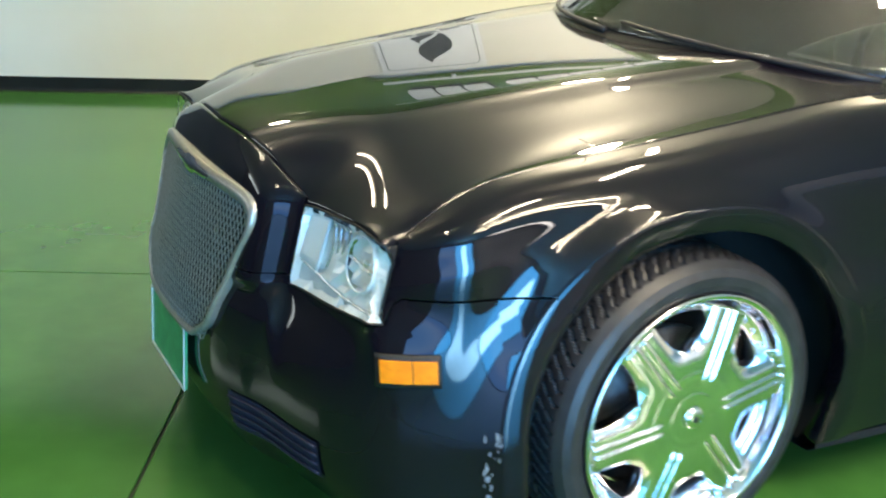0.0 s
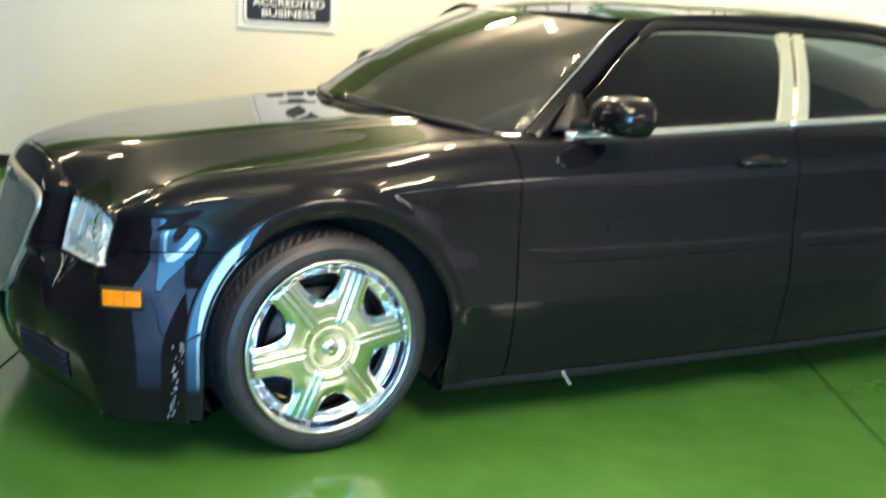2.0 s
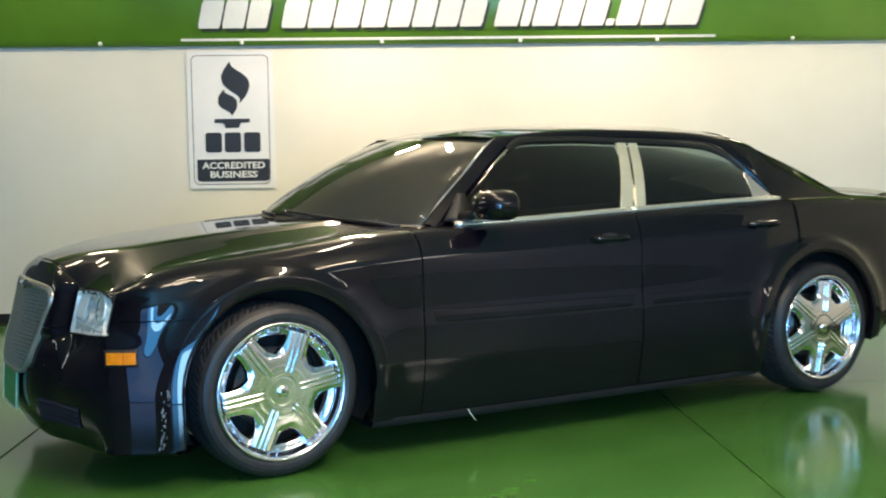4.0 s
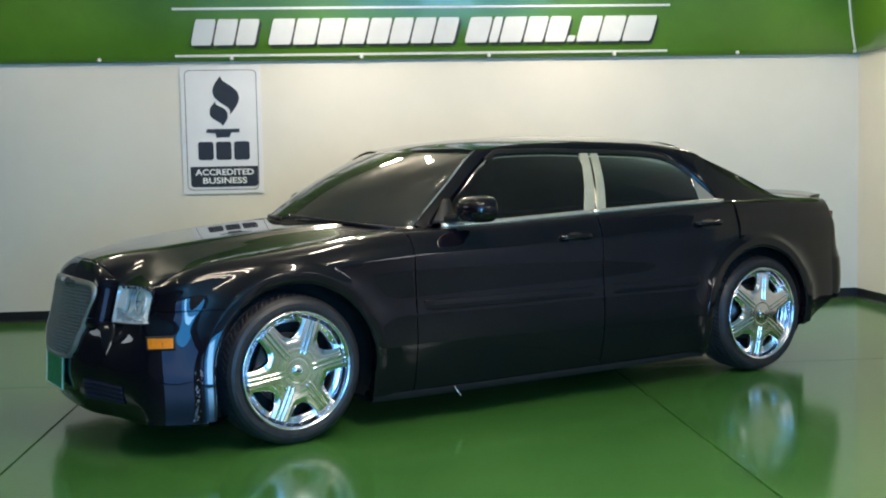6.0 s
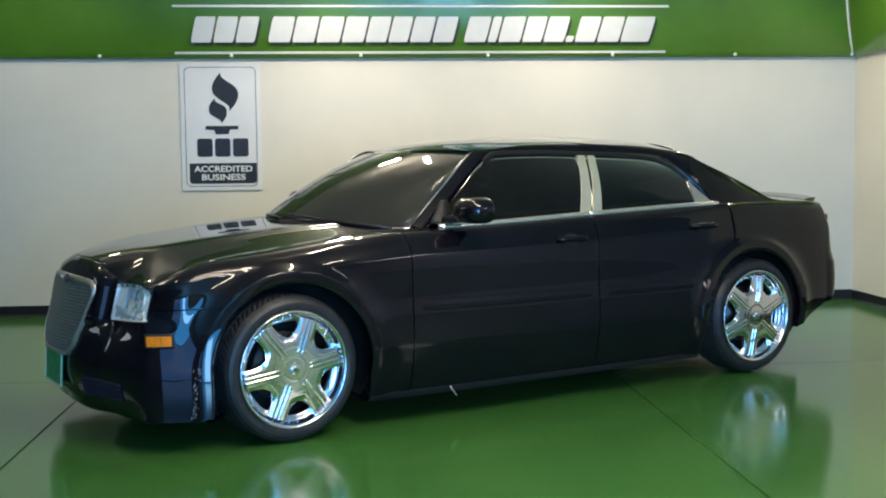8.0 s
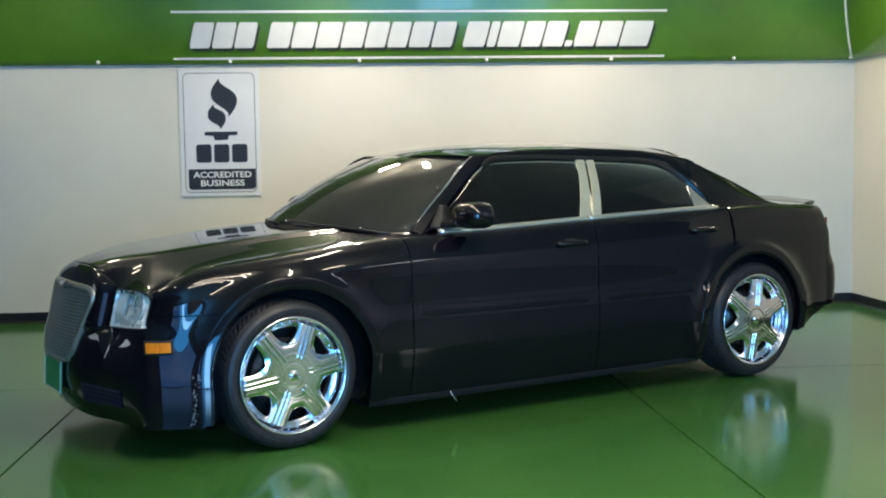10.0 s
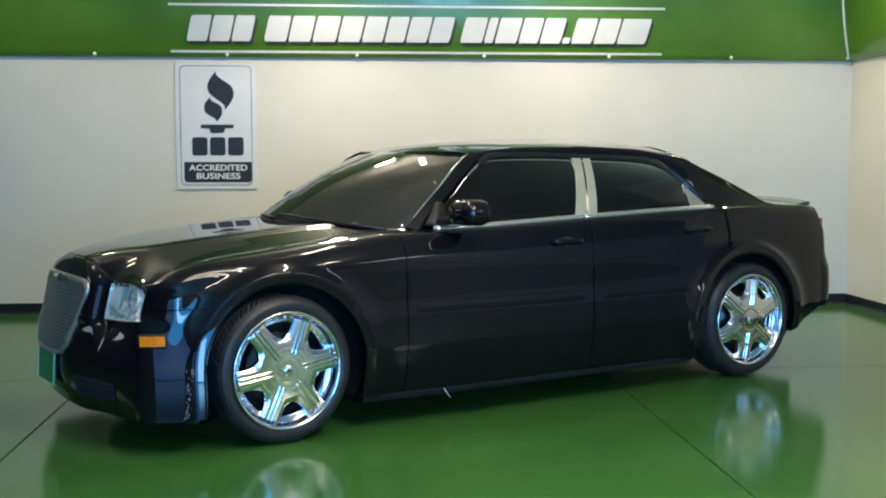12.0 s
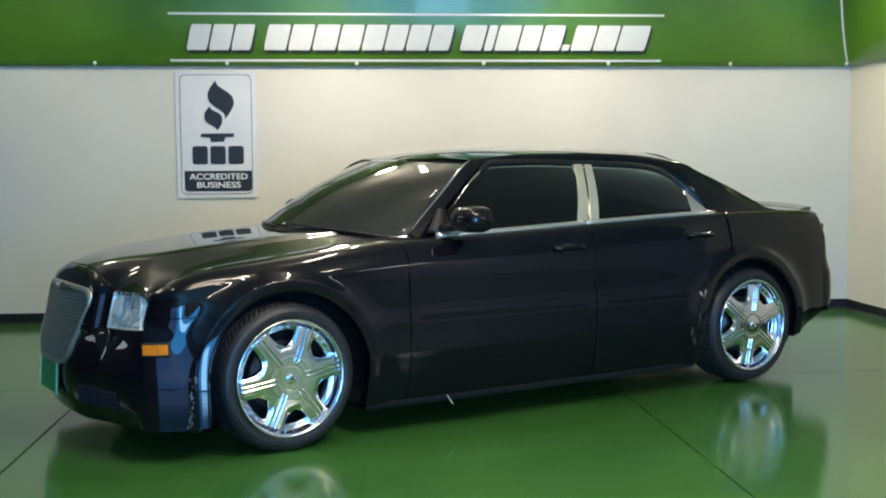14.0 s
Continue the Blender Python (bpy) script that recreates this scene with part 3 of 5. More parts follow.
def hood_z(x, y):
    q = abs(y) / float(top_y(x))
    zc = float(hood_c(x))
    z = zc - (zc - top_z(x)) * (0.16 * q * q + 0.84 * smooth01((q - 0.46) / 0.54))
    # raised centre panel with soft shoulders
    z += 0.008 * smooth01((0.50 - 0.10 * (0.4 - x) - abs(y)) / 0.05) * smooth01((x + 0.70) / 0.3)
    return z


def top_z(x):
    return float(seam_z(x))


SECTIONS = {}


def section(x, n=300):
    """The flank's outline at x from the upper seam down to the sill: points (out, z)."""
    key = round(float(x), 5)
    if key not in SECTIONS:
        SECTIONS[key] = section_at(key, n)
    return SECTIONS[key]


def section_at(x, n):
    yo, yt, zt, zs = float(flank(x)), float(top_y(x)), top_z(x), float(shoulder(x))
    yi = float(wing_y(x)) if x < 0.2 else yo - 0.008
    soft = 0.010 + 0.012 * smooth01((x - 0.7) / 0.5) + 0.020 * smooth01((-0.02 - x) / 0.28)
    T, K = np.array((yt, zt)), np.array((yi - 0.015 - soft * 0.3, zs + soft))
    along = K - T
    lean = smooth01((-0.10 - x) / 0.2)
    low = np.array((-0.010, -0.030, -0.055)) * (1 - lean) + np.array((0.010, 0.016, 0.014)) * lean
    pts = [tuple(T), (yt + along[0] * 0.40, zt + along[1] * 0.13), (yt + along[0] * 0.76, zt + along[1] * 0.47), tuple(K), (yi - 0.0075, zs - soft), (yi - 0.003, zs - 0.05), (yi, 0.64), (yo - 0.001 - 0.0075 * lean, 0.54), (yo, 0.44),
           (yo + low[0], 0.34), (yo + low[1], 0.24), (yo + low[2], 0.165)]
    line = curve_points(pts, n)
    k = np.exp(-0.5 * (np.arange(-9, 10) / 3.2) ** 2)
    for c in (0, 1):
        ends = np.r_[2 * line[0, c] - line[9:0:-1, c], line[:, c], 2 * line[-1, c] - line[-2:-11:-1, c]]
        line[:, c] = np.convolve(ends, k / k.sum(), "valid")
    return line


def arch_z(x):
    """Lower edge of the bodywork at x."""
    low = max(0.165, 0.25 + (x - 3.42) * 0.45) if x > 3.3 else 0.165
    for xc, zc, r in ((0.012, HUB_F, RA), (WB - 0.03, HUB_R, RA)):
        if abs(x - xc) < r:
            low = max(low, zc + math.sqrt(r * r - (x - xc) ** 2))
    return low


RIDGE = 0.052                               # the ridge of a wheel opening stands this far from its edge


def flare(x, z):
    """Outward swell round the wheel openings: a chamfer up to a ridge, then a hollow that dies out in the flank."""
    out = 0.0
    for xc, zc, amp, back in ((0.012, HUB_F, 0.040, 0.009), (WB - 0.03, HUB_R, 0.026, 0.034)):
        d = math.hypot(x - xc, max(z - zc, 0.0)) - RA
        if -0.1 < d < RIDGE + 0.12:
            a = amp + (back - amp) * smooth01((x - xc + 0.1) / 0.45)
            fall = a * (1 - max(d - RIDGE, 0.0) / 0.12) ** 2 * (1 - 0.7 * smooth01((d - RIDGE) / 0.05) * smooth01((z - 0.70) / 0.10)) - 2 * a / 0.12 * min(d - RIDGE, 0.0)
            ahead = smooth01((xc - x - 0.12) / 0.18) if xc < 1 else 0.0
            lip = a - ((0.001 + 0.12 * a) * (1 - ahead) - 0.012 * ahead) * (1 - d / RIDGE)
            k = 0.003
            h = max(k - abs(lip - fall), 0.0) / k
            out += min(lip, fall) - h * h * k / 4
    return out


def out_at(x, z):
    """How far the flank stands out at x and height z."""
    sec = section(x)
    return float(np.interp(z, sec[::-1, 1], sec[::-1, 0])) + flare(x, z)


def flank_panel(xs, sgn, rows=48, bottom=None, lip=0.022):
    """A piece of flank over the stations xs. bottom: a function of x that cuts it."""
    P = []
    for x in xs:
        sec = section(x)
        zb = arch_z(x) if bottom is None else bottom(x)
        keep = sec[sec[:, 1] >= zb]
        if len(keep) < 2:
            keep = sec[:2]
        last = np.array([[np.interp(zb, sec[::-1, 1], sec[::-1, 0]), zb]])
        full = np.r_[keep, last]
        cut = float(shoulder(x))
        mid = np.array([[np.interp(cut, sec[::-1, 1], sec[::-1, 0]), cut]])
        na = int(rows * 0.4)
        q = np.r_[resample(np.r_[full[full[:, 1] > cut + 1e-4], mid], na)[:-1], resample(np.r_[mid, full[full[:, 1] < cut - 1e-4]], rows - na + 1)]
        if x < CORNER_X:
            top = raked(x, 0.78)
            zs = zb + (q[:, 1] - zb) * (top_z(top) - zb) / (q[0, 1] - zb)
            xr = [raked(x, z) for z in zs]
            col = [(a, -sgn * out_at(a, z), z) for a, z in zip(xr, zs)]
            col[0] = (top, -sgn * float(top_y(top)), top_z(top))
        else:
            col = [(x, -sgn * (y + flare(x, z)), z) for y, z in q]
        y, z = q[-1]
        y += flare(x, z)
        col += [(x, -sgn * (y - 0.004), z - 0.004), (x, -sgn * (y - lip), z - 0.002), (x, -sgn * (y - lip * 2), z + 0.006)]
        P.append(col)
    return P


def arch_stations(a, b):
    """Stations between a and b, crowded towards the ends of the wheel openings."""
    xs = set(np.round(np.linspace(a, b, max(6, int((b - a) / 0.035))), 4))
    for xc in (0.012, WB - 0.03):
        for k in range(0, 49):
            x = xc - RA * math.cos(math.pi * k / 48)
            if a < x < b:
                xs.add(round(x, 5))
        for e in (-1, 1):
            x = xc + e * (RA + 0.0006)
            if a < x < b:
                xs.add(round(x, 5))
    return sorted(xs)


def eased(P, c0, c1, r0, r1, times):
    """The grid P with the columns c0 to c1 and rows r0 to r1 eased towards their neighbours."""
    A = np.array([[tuple(q) for q in col] for col in P], float)
    for k in range(times):
        m = (A[c0 + 1:c1 + 1, r0:r1] + A[c0 - 1:c1 - 1, r0:r1] + A[c0:c1, r0 + 1:r1 + 1] + A[c0:c1, r0 - 1:r1 - 1]) / 4
        A[c0:c1, r0:r1] += 0.6 * (m - A[c0:c1, r0:r1])
    return [[tuple(q) for q in col] for col in A]


def panel(name, xs, sgn, mat=M_PAINT, label="", **kw):
    bm = bmesh.new()
    grid(bm, flank_panel(xs, sgn, **kw))
    finish(bm)
    return true_normals(part(name, bm, mat, CAR, label), sgn)


GAP = 0.0028
SEAM_F, SEAM_B, SEAM_R = 0.640, 1.806, 2.86


def rear_door_back(z):
    """The rear door's trailing edge follows the wheel opening."""
    d = RA + 0.06
    xc = WB - 0.03
    if z < HUB_R:
        return xc - d
    return min(SEAM_R, xc - math.sqrt(max(d * d - (z - HUB_R) ** 2, 0))) if z < HUB_R + d else SEAM_R


def warped_panel(name, x0, edge, sgn, rows=40, cols=40, ahead=True):
    """A panel bounded behind (or ahead) by a curve edge(z)."""
    bm = bmesh.new()
    P = []
    for j in range(cols + 1):
        col = []
        for i in range(rows + 1):
            v = i / rows
            # height first from the mean station, then the true one
            z = 1.03 - (1.03 - 0.165) * v
            xe = edge(z)
            x = x0 + (xe - x0) * (j / cols)
            sec = section(x)
            z = sec[0, 1] - (sec[0, 1] - 0.165) * (v ** 1.0)
            xe = edge(z)
            x = x0 + (xe - x0) * (j / cols)
            sec = section(x)
            y = np.interp(z, sec[::-1, 1], sec[::-1, 0])
            if i == 0:
                y = sec[0, 0]
            col.append((x, -sgn * (y + flare(x, z)), z))
        y = abs(col[-1][1])
        col += [(col[-1][0], -sgn * (y - 0.02), 0.163), (col[-1][0], -sgn * (y - 0.05), 0.17)]
        P.append(col)
    grid(bm, P)
    finish(bm)
    return true_normals(part(name, bm, M_PAINT, CAR), sgn)



def true_normals(ob, sgn):
    """Shading normals of the flank's own surface."""
    e = 0.003
    made = []
    for v in ob.data.vertices:
        x, y, z = v.co
        n = Vector(v.normal)
        if -0.60 < x < 3.70 and 0.17 < z < float(shoulder(x)) + 0.012 and abs(abs(y) - out_at(x, z)) < 0.0015:
            dx = (out_at(x + e, z) - out_at(x - e, z)) / (2 * e)
            dz = (out_at(x, z + e) - out_at(x, z - e)) / (2 * e)
            n = Vector((-dx, -sgn, -dz)).normalized()
        made.append(n)
    ob.data.normals_split_custom_set_from_vertices(made)
    return ob


def fender_low(x):
    """The fender ends at the bumper's seam ahead of the wheel opening."""
    if x > 0.012:
        return arch_z(x)
    return max(arch_z(x), bumper_top(1 - (CORNER_X - x) / 0.19 * 0.165) + 0.005)


def build_arch_lips(sgn):
    """Crisp chamfered lips round the wheel openings; the front one is cut by the bumper's seam."""
    for xc, zc, start, stop in ((0.012, HUB_F, 0.165, 0.17), (WB - 0.03, HUB_R, 0.17, arch_z(WB - 0.03 + RA + 0.03))):
        cut = math.asin((SEAM_Z - zc) / (RA + RIDGE)) if xc < 1 else None
        path = [(-1, z) for z in np.linspace(start, zc, 12)[:-1]] + [(0, a) for a in np.linspace(0, math.pi, 72)] + [(1, z) for z in np.linspace(zc, stop, 12)[1:]]
        pieces = [path]
        if cut is not None:
            pieces = [[q for q in path if q[0] == -1 or q[0] == 0 and q[1] < cut - 0.006] + [(0, cut - 0.005)], [(0, cut + 0.005)] + [q for q in path if q[0] == 1 or q[0] == 0 and q[1] > cut + 0.006]]
        for piece in pieces:
            P = []
            for side, v in piece:
                row = []
                for d, lift in ((0.0, -0.030), (0.0005, -0.003), (0.002, 0.001), (0.012, 0.0016), (0.030, 0.0018), (0.044, 0.0018), (0.050, 0.0016), (0.0545, 0.0012), (0.056, -0.002)):
                    if side:
                        x, z = xc + side * (RA + d), v
                    else:
                        x, z = xc - (RA + d) * math.cos(v), zc + (RA + d) * math.sin(v)
                    row.append((x, -sgn * (out_at(x, z) + lift), z))
                P.append(row)
            bm = bmesh.new()
            grid(bm, P)
            finish(bm)
            part("arch_lip", bm, M_PAINT, CAR)


def build_flanks():
    for sgn in (1, -1):
        panel("front_fender", sorted(set(np.round(np.linspace(FENDER_X + 0.002, -0.44, 16), 4)) | set(arch_stations(-0.43, SEAM_F - GAP))), sgn, bottom=fender_low)
        build_arch_lips(sgn)
        panel("front_door", list(np.linspace(SEAM_F + GAP, SEAM_B - GAP, 30)), sgn)
        warped_panel("rear_door", SEAM_B + GAP, rear_door_back, sgn)
        # quarter panel: strip between the door edge and the wheel opening, then over the arch to the tail
        xs = arch_stations(WB - 0.03 - RA - 0.0606, 3.72)
        bm = bmesh.new()
        P = flank_panel(xs, sgn)
        for x, col in zip(xs, P):
            for k, (cx, cy, cz) in enumerate(col):
                e = rear_door_back(cz) + 0.0012
                if cx < e:
                    col[k] = (e, cy, cz)
        grid(bm, P)
        finish(bm)
        true_normals(part("quarter_panel", bm, M_PAINT, CAR), sgn)
        # body-side mouldings
        for a, b in ((SEAM_F + 0.004, SEAM_B - 0.006), (SEAM_B + 0.006, rear_door_back(0.58) - 0.02)):
            bm = bmesh.new()
            P = []
            for x in np.linspace(a, b, 24):
                sec = section(x)
                col = []
                for z, o in ((0.622, -0.001), (0.6205, 0.0024), (0.616, 0.0034), (0.590, 0.0016), (0.574, 0.0010), (0.567, 0.0004), (0.565, -0.001)):
                    zz = z - 0.010 * (x - 0.64) / 1.2 * 0.5
                    y = np.interp(zz, sec[::-1, 1], sec[::-1, 0])
                    ramp = smooth01(min(1.0, (x - a) / 0.07, (b - x) / 0.07))
                    col.append((x, -sgn * (y + o * ramp - 0.004 * (1 - ramp)), zz))
                P.append(col)
            grid(bm, P)
            finish(bm)
            part("side_moulding", bm, M_PAINT, CAR)
        # sill under the doors
        bm = bmesh.new()
        P = [[(x, -sgn * (float(flank(x)) - d), z) for d, z in ((0.050, 0.172), (0.052, 0.150), (0.075, 0.132), (0.15, 0.128), (0.30, 0.14))] for x in np.linspace(0.42, 2.61, 20)]
        grid(bm, P)
        finish(bm)
        part("sill", bm, M_WELL, CAR)


# ---- front end ----
CORNER_X, FENDER_X = -0.43, -0.6315          # end of the bumper's corner; the wing's front edge beside the headlight
FL = np.array([(-0.855, 0), (-0.850, 0.15), (-0.838, 0.27), (-0.812, 0.36), (-0.783, 0.43), (-0.734, 0.622), (-0.668, 0.758), (-0.56, 0.822), (-0.48, 0.828), (-0.43, 0.834)])
FU = np.array([(-0.855, 0), (-0.852, 0.15), (-0.846, 0.27), (-0.828, 0.368), (-0.748, 0.415), (-0.715, 0.615), (-0.664, 0.734), (-0.575, 0.795), (-0.48, 0.815), (-0.43, 0.825)])
S_KEYS = np.array([0, 0.15, 0.27, 0.38, 0.47, 0.66, 0.80, 0.90, 0.97, 1.0])
fl_x, fl_y, fu_x, fu_y = (soft_spline(S_KEYS, a, 0.018) for a in (FL[:, 0], FL[:, 1], FU[:, 0], FU[:, 1]))
nose_x = spline([0.14, 0.18, 0.25, 0.33, 0.42, 0.50, 0.56, 0.66, 0.765, 0.81, 0.845, 0.87], [-0.79, -0.815, -0.848, -0.857, -0.850, -0.838, -0.818, -0.793, -0.766, -0.748, -0.722, -0.70])


def raked(x, z):
    """The corner beside the headlight leans back towards its top."""
    return x + 0.26 * max(z - 0.62, 0.0) * min(max((CORNER_X - x) / 0.19, 0.0), 1.0)


def front(s, z, off=0.0):
    """A point of the front end: s 0 at the nose to 1 at the wheel opening."""
    soft = smooth01((s - 0.45) / 0.09)                # a ledge beside the grille, a gentle slope under the headlight
    w = smooth01((z - 0.553 + 0.17 * soft) / (0.028 + 0.17 * soft))
    x = float(fl_x(s)) * (1 - w) + float(fu_x(s)) * w
    y = float(fl_y(s)) * (1 - w) + float(fu_y(s)) * w
    k = 1 - smooth01((s - 0.62) / 0.33)
    x += (float(nose_x(z)) + 0.855) * k
    b = smooth01((s - 0.760) / 0.062)
    if b > 0:
        xs = raked(CORNER_X - 0.19 * (1 - s) / 0.165, z)
        y = y * (1 - b) + out_at(max(xs, -0.70), z) * b
        x = x * (1 - b) + xs * b
    return (x, y, z)


def front_off(s, z, off):
    """front(), moved out along its normal."""
    p = Vector(front(s, z))
    a = Vector(front(min(1, s + 0.01), z)) - Vector(front(max(0, s - 0.01), z))
    b = Vector(front(s, z + 0.01)) - Vector(front(s, z - 0.01))
    n = a.cross(b)
    n.normalize()
    if n.x > 0.2 or n.y < -0.2:
        n = -n
    return p + n * off


def front_patch(s0, s1, z0, z1, ns, nz, sgn, off=0.0):
    """z0, z1: numbers or functions of s."""
    P = []
    for s in np.linspace(s0, s1, ns):
        a = z0(s) if callable(z0) else z0
        b = z1(s) if callable(z1) else z1
        col = []
        for z in np.linspace(a, b, nz):
            q = front_off(s, z, off)
            col.append((q[0], -sgn * q[1], q[2]))
        P.append(col)
    return P


S_HL0, S_HL1 = 0.475, 0.825
hl_low = spline([0.47, 0.52, 0.66, 0.84], [0.580, 0.582, 0.590, 0.603])
hl_top = spline([0.47, 0.56, 0.70, 0.780, 0.806, 0.818, 0.825], [0.752, 0.757, 0.763, 0.763, 0.757, 0.744, 0.720])
SEAM_Z = 0.655


def bumper_top(s):
    if s < S_HL0:
        return 0.60
    if s <= S_HL1:
        return float(hl_low(s)) - 0.004
    return 0.600 + (SEAM_Z - 0.003 - 0.600) * smooth01((s - S_HL1) / 0.02)


def build_front():
    bm = bmesh.new()
    for sgn in (1, -1):
        P = front_patch(0, 1, 0.155, bumper_top, 100, 56, sgn)
        P = [[col[0]] * 3 + col for col in P]
        for x in arch_stations(-0.4299, -0.262):
            sec = section(x)
            zs = np.linspace(max(0.155, arch_z(x)), SEAM_Z - 0.003, 56)
            col = [(x, -sgn * (float(np.interp(z, sec[::-1, 1], sec[::-1, 0])) + flare(x, z)), z) for z in zs]
            q = col[0]
            P.append([(x, q[1] + sgn * 0.044, q[2] + 0.006), (x, q[1] + sgn * 0.022, q[2] - 0.002), (x, q[1] + sgn * 0.004, q[2] - 0.003)] + col)
        P = eased(P, 60, 92, 4, 58, 8)
        grid(bm, P)
        # underside turning in
        grid(bm, [[tuple(Vector((q[0] + d, q[1] * (1 - d), q[2] - h))) for d, h in ((0, 0), (0.012, 0.012), (0.06, 0.018), (0.25, 0.0))] for q in [c[0] for c in front_patch(0, 1, 0.155, 0.16, 90, 2, sgn)]])
    finish(bm)
    part("front_bumper", bm, M_PAINT, CAR, "black front bumper scuffed beside the wheel")
    # nose panel between hood, grille and headlights
    bm = bmesh.new()
    for sgn in (1, -1):
        P = []
        for s in np.linspace(0, S_HL0 - 0.004, 50):
            zt = 0.775 - 0.055 * smooth01((s - 0.28) / 0.19)
            base = [front_off(s, z, 0) for z in np.linspace(0.6025, zt, 16)]
            y = min(abs(base[-1][1]), 0.42)
            end = Vector((float(hood_front(y)) - 0.004, abs(base[-1][1]), hood_front_z(y) - 0.003))
            lastp = base[-1]
            up = (base[-1] - base[-2]).normalized()
            ctrl = lastp + up * (end - lastp).length * 0.6
            roll = [(1 - t) ** 2 * lastp + 2 * t * (1 - t) * ctrl + t * t * end for t in np.linspace(0, 1, 10)[1:]]
            P.append([(q[0], -sgn * q[1], q[2]) for q in base + roll + [end + Vector((0.008, 0, -0.02))]])
        grid(bm, P)
    finish(bm)
    part("nose_panel", bm, M_PAINT, CAR)
    build_hood()
    for sgn in (1, -1):
        build_headlight(sgn)
        # amber side marker in a dark bezel
        mk = bmesh.new()
        grid(mk, front_patch(0.806, 0.902, 0.486, 0.552, 12, 6, sgn, 0.003))
        thicken(mk, 0.006)
        part("marker_bezel", mk, M_DARK, CAR, "black bezel with a dark rim")
        mk = bmesh.new()
        grid(mk, front_patch(0.813, 0.858, 0.496, 0.541, 6, 5, sgn, 0.0068))
        grid(mk, front_patch(0.8595, 0.896, 0.496, 0.541, 6, 5, sgn, 0.0060))
        thicken(mk, 0.004)
        part("side_marker", mk, M_AMBER, CAR, "amber side marker lens", smooth=False)
        # lower intake
        bm = bmesh.new()
        grid(bm, front_patch(0.35, 0.68, lambda s: 0.215 + 0.03 * s, lambda s: 0.325 - 0.01 * s, 24, 8, sgn, 0.003))
        finish(bm)
        intake = part("lower_intake", bm, M_FOG, CAR, "dark bluish lower intake insert", smooth=False)
        for k in range(4):
            bm = bmesh.new()
            z = 0.246 + 0.021 * k
            tube(bm, [(q[0], -sgn * q[1], q[2]) for q in [front_off(s, z, 0.006) for s in np.linspace(0.355, 0.675, 14)]], 0.004, 6)
            part("intake_bar", bm, M_FOG, intake)
    # scuff marks down the bumper's edge by the wheel
    rnd = random.Random(4)
    for k in range(46):
        z = rnd.uniform(0.165, 0.40)
        s = min(0.996, 0.955 + 0.028 * (z - 0.17) / 0.23 + rnd.gauss(0, 0.006))
        w, h = rnd.uniform(0.0007, 0.0026), rnd.uniform(0.002, 0.009)
        q = [front_off(min(1, s + a), z + b, 0.0015) for a, b in ((-w, -h), (w * 0.6, -h * 0.4), (w * 1.2, h), (-w * 0.3, h * 0.7))]
        bm = bmesh.new()
        bm.faces.new([bm.verts.new((p[0], -p[1], p[2])) for p in q])
        part("scrape", bm, M_SCUFF, CAR, "pale scrape mark in the paint", smooth=False)
    build_grille()


hood_front = spline([0, 0.20, 0.33, 0.40, 0.50, 0.60, 0.67], [-0.718, -0.705, -0.682, -0.660, -0.640, -0.618, -0.588])


def hood_front_z(y):
    return float(spline([0, 0.15, 0.28, 0.37, 0.42, 0.52, 0.62, 0.67], [0.855, 0.853, 0.835, 0.796, 0.773, 0.769, 0.769, 0.766])(y))


def hermite(p0, p1, t0, t1, n):
    out = []
    for i in range(n):
        t = i / (n - 1)
        out.append(p0 * (1 + 2 * t) * (1 - t) ** 2 + t0 * t * (1 - t) ** 2 + p1 * t * t * (3 - 2 * t) - t1 * t * t * (1 - t))
    return out


HOOD_X = -0.43


def hood_seam(n=44):
    """Seam between hood and wing from the headlight's outer corner to the wing's straight edge."""
    return [Vector((x, float(top_y(x)), top_z(x))) for x in np.linspace(raked(FENDER_X + 0.002, 0.78), HOOD_X, n)]


def hood_front_point(u):
    """Front edge of the hood: along the nose seam, then along the top of the headlight."""
    u1 = 0.56
    if u < u1:
        y = 0.412 * u / u1
        m = smooth01((u - 0.40) / 0.16)
        q = Vector((float(hood_front(y)), y, hood_front_z(y)))
        if m > 0:
            e = Vector(front(S_HL0, float(hl_top(S_HL0)) + 0.004))
            q = q * (1 - m) + Vector((e.x + (q.x - float(hood_front(0.412))), q.y, e.z + (q.z - hood_front_z(0.412)))) * m
        return q
    s = S_HL0 + (S_HL1 - S_HL0) * (u - u1) / (1 - u1)
    return Vector(front(s, float(hl_top(s)) + 0.004))


